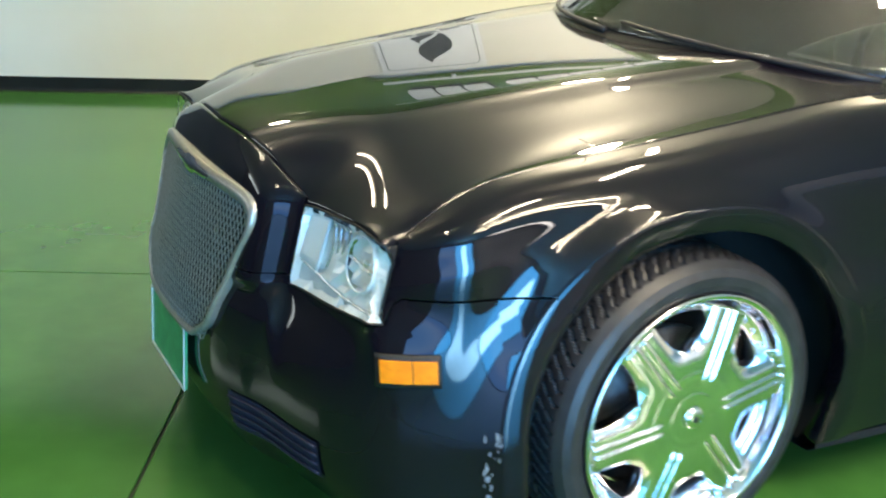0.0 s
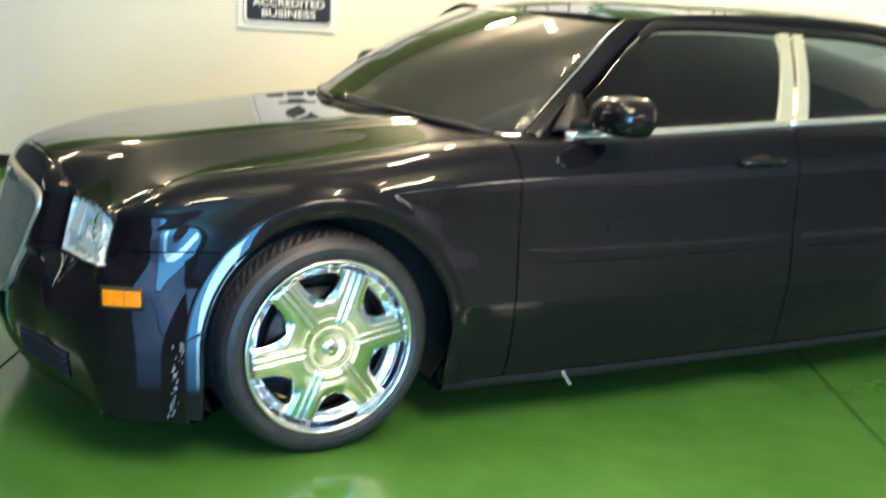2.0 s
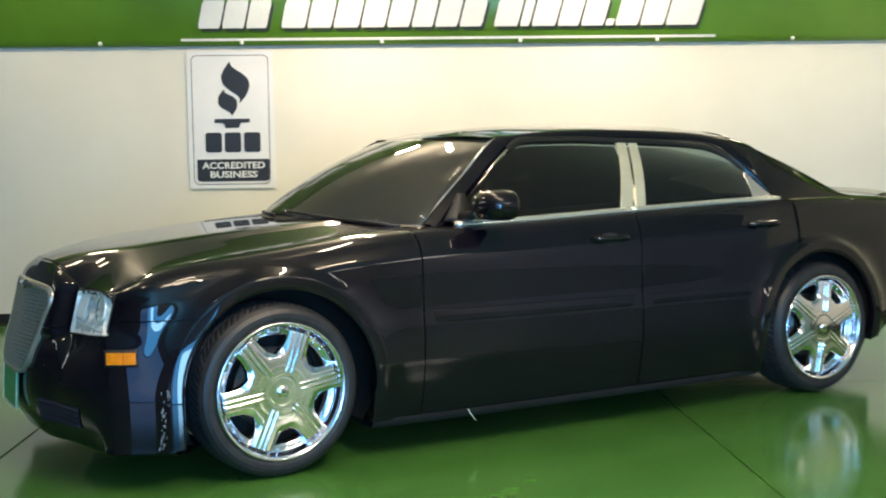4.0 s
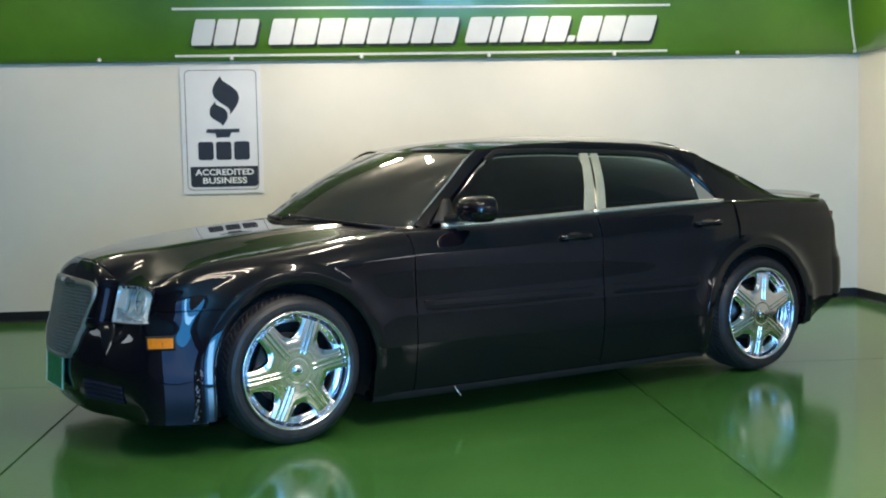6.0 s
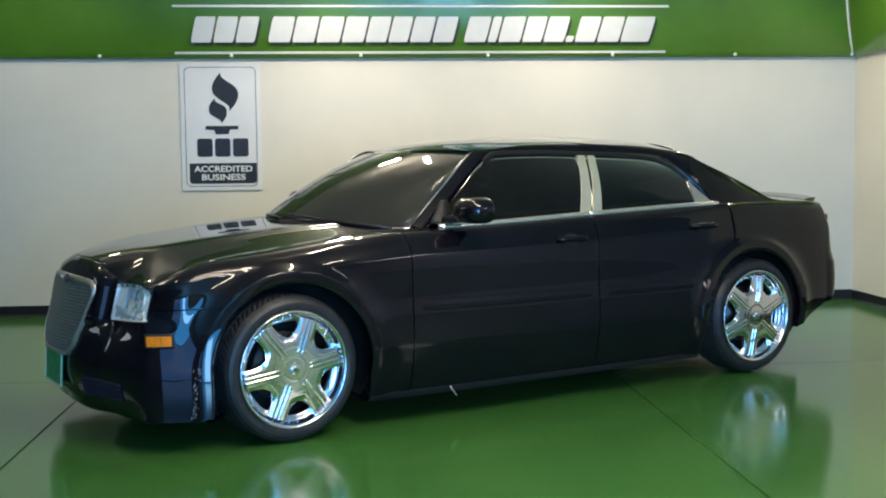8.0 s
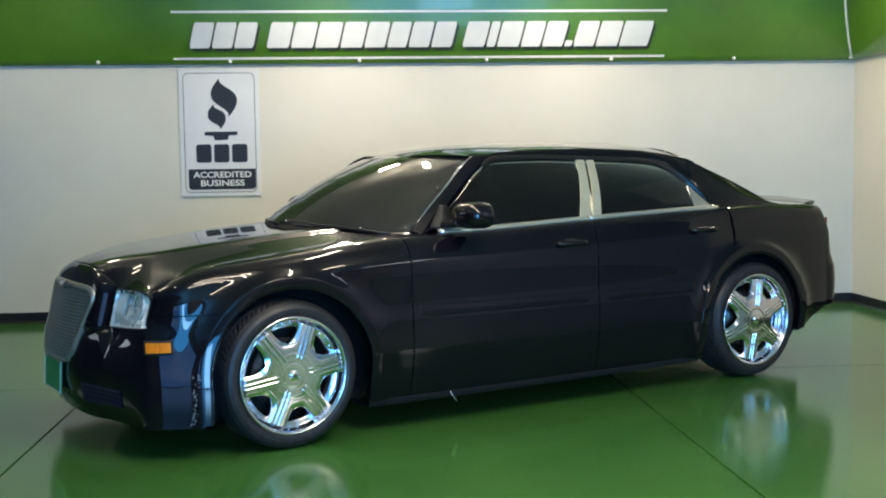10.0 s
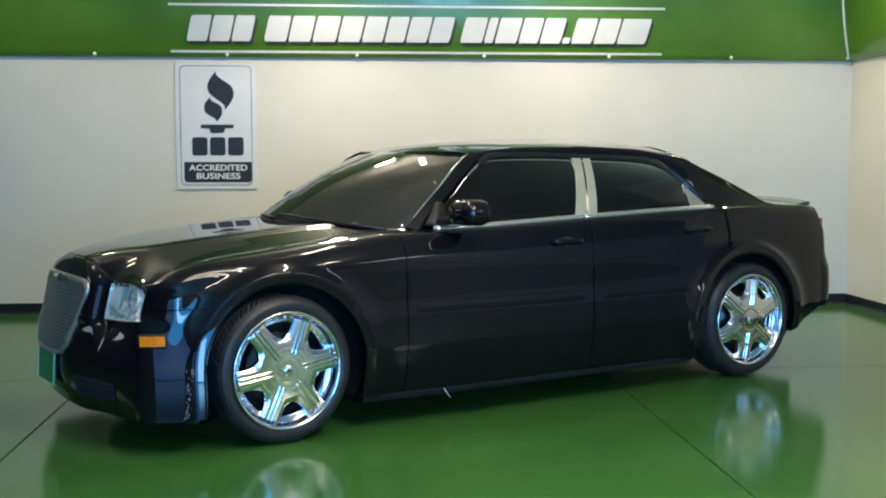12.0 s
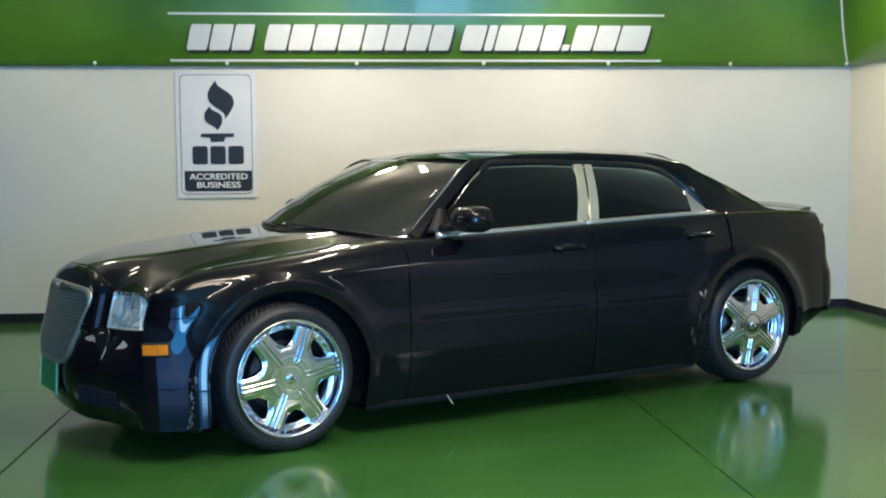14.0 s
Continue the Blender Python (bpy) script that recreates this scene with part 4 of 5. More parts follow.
def build_hood():
    bm = bmesh.new()
    seam_cols = hood_seam()
    seam_pts = resample(np.array([tuple(q) for q in seam_cols]), 30)
    seam_pts = [Vector(q) + Vector((-0.001, -0.006, 0)) for q in seam_pts]
    for sgn in (1, -1):
        nu = 80
        P = []
        for i in range(nu + 1):
            u = i / nu
            p0 = hood_front_point(u)
            g = min(1.0, (p0.y / 0.745)) if u < 1 else 1.0

            def on(x, g=g):
                y = (float(top_y(x)) - 0.006) * g
                return Vector((x, y, hood_z(x, y)))
            p1 = on(HOOD_X)
            t1 = (on(HOOD_X + 0.02) - p1) / 0.02
            reach = (p1 - p0).length
            slope = 0.40 + 0.35 * smooth01((p0.y - 0.10) / 0.32)
            t0 = Vector((1, 0, slope)).normalized()
            nosepart = hermite(p0, p1, t0 * reach, t1 * reach / t1.length, 30)
            w = smooth01((u - 0.72) / 0.28)
            nosepart = [a.lerp(b, w * smooth01(k / 6)) for k, (a, b) in enumerate(zip(nosepart, seam_pts))]
            xb = 0.40 + 0.33 * g ** 2.4
            back = [on(HOOD_X + (xb - HOOD_X) * k / 48) for k in range(1, 49)]
            back = [q + Vector((0, 0, 0.008 * max(0.0, (q.x - xb + 0.05) / 0.05) ** 2)) for q in back]
            P.append([(q[0], -sgn * q[1], q[2]) for q in nosepart + back])
        # ease the folds of the nose
        A = np.array(P)
        reach = 56
        fade = np.minimum(1, (reach - np.arange(1, reach)) / 20)[None, :, None]
        for k in range(60):
            m = (A[2:, 1:-1] + A[:-2, 1:-1] + A[1:-1, 2:] + A[1:-1, :-2]) / 4
            A[1:-1, 1:reach] += 0.6 * (m - A[1:-1, 1:-1])[:, :reach - 1] * fade
            A[0, 1:reach, 2] = A[1, 1:reach, 2]
        P = [[tuple(q) for q in row] for row in A]
        grid(bm, P)
        # turned-down edges
        grid(bm, [[c[0], (c[0][0] + 0.006, c[0][1], c[0][2] - 0.02)] for c in P])
        grid(bm, [[q, (q[0], q[1] + sgn * 0.006, q[2] - 0.02)] for q in P[-1]])
    finish(bm)
    part("hood", bm, M_PAINT, CAR)
    # dark strips under the panel gaps
    for sgn in (1, -1):
        bm = bmesh.new()
        rows = []
        for u in np.linspace(0.4, 1, 30):
            q = hood_front_point(u)
            rows.append([(q.x + 0.004, -sgn * q.y, q.z - 0.012), (q.x + 0.05, -sgn * q.y, q.z - 0.014), (q.x + 0.12, -sgn * (q.y - 0.02), q.z - 0.03)])
        grid(bm, rows)
        part("headlight_gutter", bm, M_WELL, CAR)
        bm = bmesh.new()
        rows = [[(q.x, -sgn * (q.y - 0.04), q.z - 0.03), (q.x, -sgn * (q.y - 0.008), q.z - 0.016), (q.x, -sgn * (q.y + 0.002), q.z - 0.022)] for q in seam_cols]
        grid(bm, rows)
        part("wing_gutter", bm, M_WELL, CAR)
        bm = bmesh.new()
        rows = []
        for x in np.linspace(-0.55, 0.78, 30):
            y, z = float(top_y(x)), top_z(x)
            rows.append([(x, -sgn * (y - 0.05), z - 0.03), (x, -sgn * (y + 0.03), z - 0.04)])
        grid(bm, rows)
        part("hood_gutter", bm, M_WELL, CAR)
    # cowl under the wipers
    bm = bmesh.new()
    P = []
    for y in np.linspace(-0.76, 0.76, 40):
        u = abs(y) / 0.76
        xb = 0.40 + 0.33 * u ** 2.4
        z = hood_z(min(xb, 0.45), min(abs(y), 0.70)) - 0.02
        P.append([(xb - 0.05, y, z), (xb + 0.05, y, z - 0.01), (xb + 0.12, y, z)])
    grid(bm, P)
    finish(bm)
    part("cowl", bm, M_DARK, CAR)


def build_headlight(sgn):
    lamp = bmesh.new()
    grid(lamp, front_patch(S_HL0, S_HL1, hl_low, hl_top, 26, 16, sgn, 0.002))
    finish(lamp)
    # housing: a faceted bright bowl behind the lens
    bm = bmesh.new()
    rnd = random.Random(11)
    P = []
    n = 17
    for i, s in enumerate(np.linspace(S_HL0, S_HL1, n)):
        lo, hi = float(hl_low(s)), float(hl_top(s))
        col = []
        for j, t in enumerate(np.linspace(0, 1, 9)):
            z = lo + (hi - lo) * t
            rim = i in (0, n - 1) or j in (0, 8)
            q = front_off(s, z, -0.001 if rim else -0.010 - 0.012 * t + rnd.uniform(-0.007, 0.007))
            col.append((q[0], -sgn * q[1], q[2]))
        P.append(col)
    grid(bm, P)
    finish(bm)
    house = part("headlight", bm, M_HEADBODY, CAR, "clear headlight with bright chrome reflectors", smooth=False)
    ob = part("lens", lamp, M_LENS, house, "clear plastic lens")
    ob.visible_shadow = False

    # bowls, divider, lower turn bowl
    def bowl(s, z, r, name, mat, depth=0.05):
        q = front_off(s, z, -0.050)
        n = (front_off(s, z, 0.0) - q).normalized()
        n = Vector((n.x, -sgn * n.y, n.z))
        c = Vector((q[0], -sgn * q[1], q[2]))
        turn = Vector((0, -1, 0)).rotation_difference(n).to_matrix().to_4x4()
        bm = bmesh.new()
        lathe(bm, [(0.0, 0.0), (r * 0.3, 0.002), (r * 0.6, 0.010), (r * 0.85, 0.024), (r, 0.042), (r * 1.04, 0.042), (r * 1.04, 0.0)], 24)
        finish(bm)
        part(name, bm, mat, house, m=Matrix.Translation(c) @ turn)
        bm = bmesh.new()
        lathe(bm, [(r * 1.0, 0.040), (r * 1.02, 0.045), (r * 1.07, 0.046), (r * 1.10, 0.042), (r * 1.10, 0.036)], 32)
        finish(bm)
        part("bowl_ring", bm, M_HEADBODY, house, m=Matrix.Translation(c) @ turn)
        bm = bmesh.new()
        lathe(bm, [(0.0, 0.036), (r * 0.16, 0.032), (r * 0.2, 0.018), (r * 0.2, 0.0)], 12)
        finish(bm)
        part("bulb", bm, M_CHROME_SOFT, house, m=Matrix.Translation(c) @ turn)

    bowl(0.700, 0.696, 0.054, "reflector", M_CHROME)

    # grey lower chamber under a sloping shelf
    def shelf(s):
        k = (s - S_HL0) / (S_HL1 - S_HL0)
        return 0.643 - 0.030 * k - 0.012 * math.sin(math.pi * k)

    bm = bmesh.new()
    grid(bm, front_patch(S_HL0 + 0.008, S_HL1 - 0.012, lambda s: float(hl_low(s)) + 0.006, shelf, 20, 8, sgn, -0.014))
    thicken(bm, 0.004)
    part("lower_chamber", bm, M_HEADLOW, house, "grey lower chamber of the headlight")
    # flat bright reflector beside the grille
    bm = bmesh.new()
    rows = []
    for s in np.linspace(S_HL0 + 0.012, 0.556, 10):
        lo, hi = shelf(s) + 0.004, float(hl_top(s)) - 0.008
        rows.append([(q[0], -sgn * q[1], q[2]) for q in [front_off(s, lo + (hi - lo) * t, -0.004 - 0.010 * t) for t in np.linspace(0, 1, 8)]])
    grid(bm, rows)
    thicken(bm, 0.004)
    part("reflector", bm, M_HEADBODY, house, "flat bright inner reflector")
    # curved chrome fins; dark bars between them stand for the shaded slots
    for k, s0 in enumerate((0.566, 0.584, 0.602, 0.622)):
        line = [front_off(s0 + 0.016 * math.sin(t * 2.6), 0.640 + 0.110 * t, -0.022 + 0.010 * t) for t in np.linspace(0, 1, 10)]
        bm = bmesh.new()
        tube(bm, [(q[0], -sgn * q[1], q[2]) for q in line], 0.0055, 6)
        part("chrome_fin", bm, M_HEAD, house)
        if k < 3:
            bm = bmesh.new()
            tube(bm, [(q[0] + 0.006, -sgn * (q[1] + 0.010), q[2]) for q in line], 0.0040, 6)
            part("slot_shade", bm, M_DARK, house, "dark bar standing for the shade between the fins")
    bm = bmesh.new()
    tube(bm, [(q[0], -sgn * q[1], q[2]) for q in [front_off(s, shelf(s), -0.010) for s in np.linspace(S_HL0 + 0.015, S_HL1 - 0.02, 14)]], 0.0045, 6)
    part("divider", bm, M_HEAD, house)
    # bright bar across the large bowl
    bm = bmesh.new()
    tube(bm, [(q[0], -sgn * q[1], q[2]) for q in [front_off(s, 0.700 - 0.10 * (s - 0.66), -0.006) for s in np.linspace(0.650, 0.762, 8)]], 0.0035, 6)
    part("bulb_shield", bm, M_HEAD, house)
    # dark rim round the lens
    bm = bmesh.new()
    rim = [(s, float(hl_low(s)) + 0.001) for s in np.linspace(S_HL0, S_HL1, 14)] + [(S_HL1 - 0.001, z) for z in np.linspace(float(hl_low(S_HL1)), float(hl_top(S_HL1)), 8)[1:-1]] + [(s, float(hl_top(s)) - 0.001) for s in np.linspace(S_HL1, S_HL0, 18)]
    tube(bm, [(q[0], -sgn * q[1], q[2]) for q in [front_off(s, z, 0.001) for s, z in rim]], 0.0028, 6)
    part("lens_seal", bm, M_TRIM_DARK, house)


def build_grille():
    # outline of the egg-crate opening, wider at the top
    top_w, low_w, z_top, z_low = 0.372, 0.235, 0.768, 0.395

    def half(z):
        t = (z - z_low) / (z_top - z_low)
        return low_w + (top_w - low_w) * t ** 0.75

    # right half outline with rounded corners, from the top centre round to the bottom centre
    pts = [(0.0, z_top), (0.10, z_top), (0.22, z_top - 0.001), (0.315, z_top - 0.006), (0.352, z_top - 0.022), (0.362, z_top - 0.055), (half(0.62), 0.62), (half(0.52), 0.52), (half(0.45) - 0.004, 0.45),
           (0.222, 0.418), (0.190, z_low + 0.004), (0.10, z_low), (0.0, z_low)]
    loop = [tuple(q) for q in curve_points(pts, 60)]

    def at(y, z, off):
        x = float(nose_x(z)) - off + 0.035 * (y / 0.36) ** 2
        return (x, y, z)

    bm = bmesh.new()
    for sgn in (1, -1):
        rows = []
        for y, z in loop:
            cz = 0.60
            k = 0.042
            iy, iz = y * (1 - k), cz + (z - cz) * (1 - 0.07)
            if z > 0.72:
                iz = z - 0.028
            rows.append([at(sgn * y, z, -0.02), at(sgn * y, z, 0.014), at(sgn * (y * 0.985 + iy * 0.015), z * 0.985 + iz * 0.015, 0.022), at(sgn * (y * 0.4 + iy * 0.6), z * 0.4 + iz * 0.6, 0.024),
                         at(sgn * iy, iz, 0.018), at(sgn * iy, iz, -0.01)])
        grid(bm, rows)
    finish(bm, 1e-4)
    shell = part("grille", bm, M_SHELL, CAR, "chrome grille surround with woven wire mesh")
    # near-black sheet in place of the shade behind the wires
    bm = bmesh.new()
    rows = []
    for z in np.linspace(z_low + 0.02, z_top - 0.02, 12):
        rows.append([at(y, z, 0.005) for y in np.linspace(-half(z) * 0.94, half(z) * 0.94, 14)])
    grid(bm, rows)
    finish(bm)
    part("mesh_backing", bm, M_WELL, shell, "dark sheet standing for the shade behind the mesh")
    # diagonal wires
    for lean in (1, -1):
        bm = bmesh.new()
        step = 0.0175
        for k in range(-44, 45):
            line = []
            for z in np.linspace(z_low + 0.012, z_top - 0.030, 22):
                y = k * step + lean * (z - 0.58) * 0.55
                lim = half(z) * 0.985 - (0.02 if z > 0.735 else 0)
                if abs(y) < lim:
                    line.append(at(y, z, 0.014 + 0.002 * lean))
            if len(line) > 2:
                rows = []
                for p in line:
                    r = 0.0024
                    rows.append([(p[0], p[1] - r, p[2]), (p[0] - r, p[1], p[2]), (p[0], p[1] + r, p[2])])
                grid(bm, rows)
        part("wire_mesh", bm, M_MESH, shell, "bright woven wire mesh", smooth=False)
    # plain winged badge at the top of the shell
    bm = bmesh.new()
    for sgn in (1, -1):
        rows = [[at(sgn * y, 0.752 + h0, 0.026), at(sgn * y, 0.752, 0.036 - 0.06 * y), at(sgn * y, 0.752 - h0, 0.026)] for y, h0 in ((0.0, 0.018), (0.03, 0.017), (0.05, 0.010), (0.10, 0.009), (0.135, 0.004))]
        grid(bm, rows)
    finish(bm)
    part("badge", bm, M_CHROME, shell, "small plain chrome winged badge")
    # dealer plate under the grille
    bm = bmesh.new()
    box(bm, (-0.004, -0.155, -0.08), (0.004, 0.155, 0.08), 0.006, 2)
    plate = part("licence_plate", bm, M_PLATE, CAR, "plain green dealer plate in a pale rim", smooth=False, m=pose(-0.866, 0.012, 0.318, 0, 3, 0))
    bm = bmesh.new()
    for z in (-0.079, 0.073):
        box(bm, (-0.008, -0.158, z), (-0.0045, 0.158, z + 0.006), 0.001, 1)
    for y in (-0.158, 0.152):
        box(bm, (-0.008, y, -0.073), (-0.0045, y + 0.006, 0.073), 0.001, 1)
    part("plate_rim", bm, M_KNOB, plate, "pale plate rim", smooth=False)


# ---- glasshouse ----
roof_c = spline([0.92, 1.0, 1.25, 1.65, 2.07, 2.5, 2.75, 2.9], [1.325, 1.350, 1.402, 1.432, 1.442, 1.431, 1.408, 1.382])
rail_y = spline([0.70, 1.21, 1.5, 2.0, 2.5, 2.75, 3.0, 3.25], [0.775, 0.660, 0.650, 0.645, 0.640, 0.632, 0.640, 0.675])
A0, A1 = 0.735, 1.240
pillar_y = spline([2.5, 2.7, 2.85, 3.0, 3.25, 3.45], [0.640, 0.636, 0.668, 0.712, 0.775, 0.802])    # top edge of the rear quarter pillar
pillar_z = spline([2.5, 2.6, 2.75, 3.0, 3.25, 3.45], [1.362, 1.352, 1.314, 1.192, 1.066, 1.020])
rail_z = spline([0.735, 0.985, 1.240, 1.5, 1.9, 2.3, 2.6, 2.75, 3.0, 3.25, 3.45], [0.950, 1.165, 1.356, 1.383, 1.390, 1.380, 1.352, 1.325, 1.208, 1.085, 1.030])


def belt(x):
    return float(top_y(x)), top_z(x)


def side_point(x, z, sgn, off=0.0):
    """A point of the leaning side glass plane."""
    yb, zb = belt(x)
    yr, zr = float(rail_y(max(x, 1.21))), 1.36
    t = (z - zb) / (zr - zb)
    y = yb - 0.004 + (yr + 0.012 - yb) * t + 0.022 * math.sin(math.pi * min(max(t, 0), 1)) + off
    return (x, -sgn * y, z)


win_top = spline([0.82, 1.02, 1.17, 1.31, 1.6, 1.87, 2.2, 2.40, 2.52, 2.61, 2.68, 2.75, 2.80], [0.99, 1.155, 1.275, 1.340, 1.346, 1.338, 1.326, 1.308, 1.262, 1.185, 1.115, 1.045, 1.02])


def window_pane(name, x0, x1, sgn, lean0=0.0, lean1=0.0):
    bm = bmesh.new()
    P = []
    for x in np.linspace(x0, x1, 30):
        zb = belt(x)[1] + 0.018
        zt = max(zb + 0.002, float(win_top(x)))
        P.append([side_point(x, z, sgn, -0.006) for z in np.linspace(zb, zt, 10)])
    grid(bm, P)
    thicken(bm, -0.004)
    ob = part(name, bm, M_WINDOW, CAR, "black limousine-tinted side glass")
    return ob


def build_glasshouse():
    # windscreen between cowl and roof header
    def ws(u, v):
        """u across -1..1, v up 0..1."""
        a = abs(u)
        xb, zb = 0.33 + 0.40 * a ** 2.2, 1.000 - 0.045 * a ** 2.0
        yb = 0.765 * u
        xt, zt = 1.040 + 0.190 * a ** 2.2, 1.364 - 0.026 * a ** 2.2
        yt = 0.645 * u
        x, y, z = xb + (xt - xb) * v, yb + (yt - yb) * v, zb + (zt - zb) * v
        bulge = 0.030 * math.sin(math.pi * v)
        return (x - bulge * 0.45, y, z + bulge)

    def patch(u0, u1, v0, v1, n, k, off=0.0):
        return [[tuple(Vector(ws(u, v)) + Vector((-0.5, 0, 0.86)) * off) for v in np.linspace(v0, v1, k)] for u in np.linspace(u0, u1, n)]

    bm = bmesh.new()
    grid(bm, patch(-0.985, 0.985, 0.02, 0.994, 56, 24))
    thicken(bm, 0.005)
    part("windscreen", bm, M_WINDSCREEN, CAR, "dark tinted curved windscreen")
    bm = bmesh.new()
    for a in (patch(-1, 1, -0.02, 0.03, 40, 3, -0.006), patch(-0.90, 0.90, 0.955, 0.998, 40, 3, -0.007)):
        grid(bm, a)
    finish(bm)
    part("windscreen_seal", bm, M_TRIM_DARK, CAR)
    # roof skin
    bm = bmesh.new()
    P = []
    for i in range(61):
        t = i / 60
        row = []
        for j in range(41):
            u = -1 + 2 * j / 40
            x0 = 1.040 + 0.190 * abs(u) ** 2.2
            x1 = 2.80 - 0.12 * abs(u) ** 2
            x = x0 + (x1 - x0) * t
            yr, zr = float(rail_y(x)), float(rail_z(max(x, 1.21)))
            zc = float(roof_c(x))
            a = abs(u)
            zc = max(zc, zr + 0.012)
            z = zr + (zc - zr) * (1 - a ** 2.0)
            row.append((x, yr * u, z))
        P.append(row)
    grid(bm, P)
    finish(bm)
    part("roof", bm, M_PAINT, CAR)
    bm = bmesh.new()
    grid(bm, [[(x, y * 0.93, z - 0.035) for x, y, z in row[3:-3]] for row in P[3:-3]])
    finish(bm)
    part("roof_lining", bm, M_LINER, CAR, "pale cloth roof lining")
    # back light
    bm = bmesh.new()
    P = []
    for j in range(31):
        u = -1 + 2 * j / 30
        a = abs(u)
        x0, y0 = 2.80 - 0.12 * a * a, float(rail_y(2.72)) * u
        z0 = max(float(roof_c(x0)), float(rail_z(x0)) + 0.012)
        z0 = float(rail_z(x0)) + (z0 - float(rail_z(x0))) * (1 - a ** 2.6)
        x1, y1, z1 = 3.37 - 0.03 * a * a, 0.780 * u, 1.046 - 0.012 * a * a
        P.append([(x0 + (x1 - x0) * v, y0 + (y1 - y0) * v, z0 + (z1 - z0) * v + (0.03 - 0.018 * a * a) * math.sin(math.pi * v)) for v in np.linspace(0, 1, 14)])
    grid(bm, P)
    thicken(bm, 0.004)
    part("rear_window", bm, M_WINDOW, CAR, "black tinted rear window")
    for sgn in (1, -1):
        # pillar and rail, one pressing: from the cowl up over the doors and down to the deck
        bm = bmesh.new()
        P = []
        for x in np.linspace(A0 + 0.03, 2.80, 80):
            yr, zr = float(rail_y(max(x, A1))), float(rail_z(x))
            if x < A1:
                t = (x - A0) / (A1 - A0)
                yr = 0.772 + (0.658 - 0.772) * t
            inner = (x - 0.030, -sgn * (yr - 0.030), zr + 0.004) if x < A1 else (x, -sgn * (yr - 0.002), zr)
            edge = (x, -sgn * (yr + 0.006), zr - 0.004)
            if x < A1:
                mid = (x + 0.020, -sgn * (yr + 0.016), zr - 0.022)
                low = (x + 0.045, -sgn * (yr + 0.014), zr - 0.034)
            else:
                zt = float(win_top(x)) + 0.004
                zt = min(zt, zr - 0.02)
                pt = side_point(x, zt, sgn, 0.004)
                mid = (x, -sgn * (yr + 0.014), zr - 0.014)
                low = pt
            P.append([inner, edge, mid, low, (low[0], low[1] + sgn * 0.02, low[2])])
        grid(bm, P)
        finish(bm)
        part("roof_rail", bm, M_PAINT, CAR)
        # bright edge of the windscreen pillar
        bm = bmesh.new()
        tube(bm, [(x - 0.024, -sgn * (0.772 - 0.114 * (x - A0) / (A1 - A0) - 0.024), float(rail_z(x)) + 0.005) for x in np.linspace(A0 + 0.03, A1 - 0.03, 12)], [0.002, 0.004, 0.006] + [0.007] * 6 + [0.006, 0.004, 0.002], 8)
        part("pillar_moulding", bm, M_CHROME, CAR, "thin bright pillar moulding")
        # rear quarter pillar
        bm = bmesh.new()
        P = []
        for x in np.linspace(2.55, 3.45, 46):
            yr, zr = float(pillar_y(x)), float(pillar_z(x))
            zb = belt(x)[1]
            zt = max(zb + 0.002, zr)
            lo = float(win_top(x)) + 0.004 if x < 2.78 else zb
            lo = max(min(lo, zt - 0.004), zb)
            col = []
            for t in np.linspace(0, 1, 10):
                z = zt + (lo - zt) * t
                yb = belt(x)[0]
                k = (z - zb) / max(zt - zb, 0.01)
                y = yb + (yr - yb) * k + 0.012 * math.sin(math.pi * min(max(k, 0), 1)) * min(1, (zt - zb) / 0.15)
                col.append((x, -sgn * y, z))
            P.append(col)
        grid(bm, P)
        finish(bm)
        part("rear_pillar", bm, M_PAINT, CAR)
        # side glass
        window_pane("front_window", 0.88, 1.868, sgn)
        window_pane("rear_side_window", 1.873, 2.66, sgn)
        # dark seal along the top of the side glass
        bm = bmesh.new()
        P = []
        for x in np.linspace(1.20, 2.61, 50):
            z = float(win_top(x))
            P.append([side_point(x, z + 0.016, sgn, 0.004), side_point(x, z + 0.012, sgn, 0.010), side_point(x, z - 0.008, sgn, 0.010), side_point(x, z - 0.012, sgn, 0.0)])
        grid(bm, P)
        finish(bm)
        part("window_seal", bm, M_TRIM_DARK, CAR, "black rubber window seal")
        # chrome pillar covers
        for a0, a1, b0, b1 in ((1.752, 1.825, 1.866, 1.917), (1.842, 1.900, 1.934, 1.986)):
            bm = bmesh.new()
            P = []
            for t in np.linspace(0, 1, 10):
                za = belt(1.9)[1] + 0.012
                z = za + (1.338 - za) * t
                xa, xb = a0 + (b0 - a0) * t, a1 + (b1 - a1) * t
                P.append([side_point(xa, z, sgn, -0.004), side_point(xa + 0.002, z, sgn, 0.006), side_point(xb - 0.002, z, sgn, 0.006), side_point(xb, z, sgn, -0.004)])
            grid(bm, P)
            finish(bm)
            part("pillar_cover", bm, M_PILLAR, CAR, "polished chrome door pillar cover", smooth=False)
        # chrome triangle at the end of the rear door glass
        bm = bmesh.new()
        zb = belt(2.75)[1] + 0.014
        tri = [side_point(2.606, zb, sgn, 0.006), side_point(2.742, zb, sgn, 0.008), side_point(2.604, zb + 0.128, sgn, 0.006)]
        bm.faces.new([bm.verts.new(q) for q in tri])
        thicken(bm, 0.005)
        part("quarter_trim", bm, M_CHROME, CAR, "polished chrome triangular trim", smooth=False)
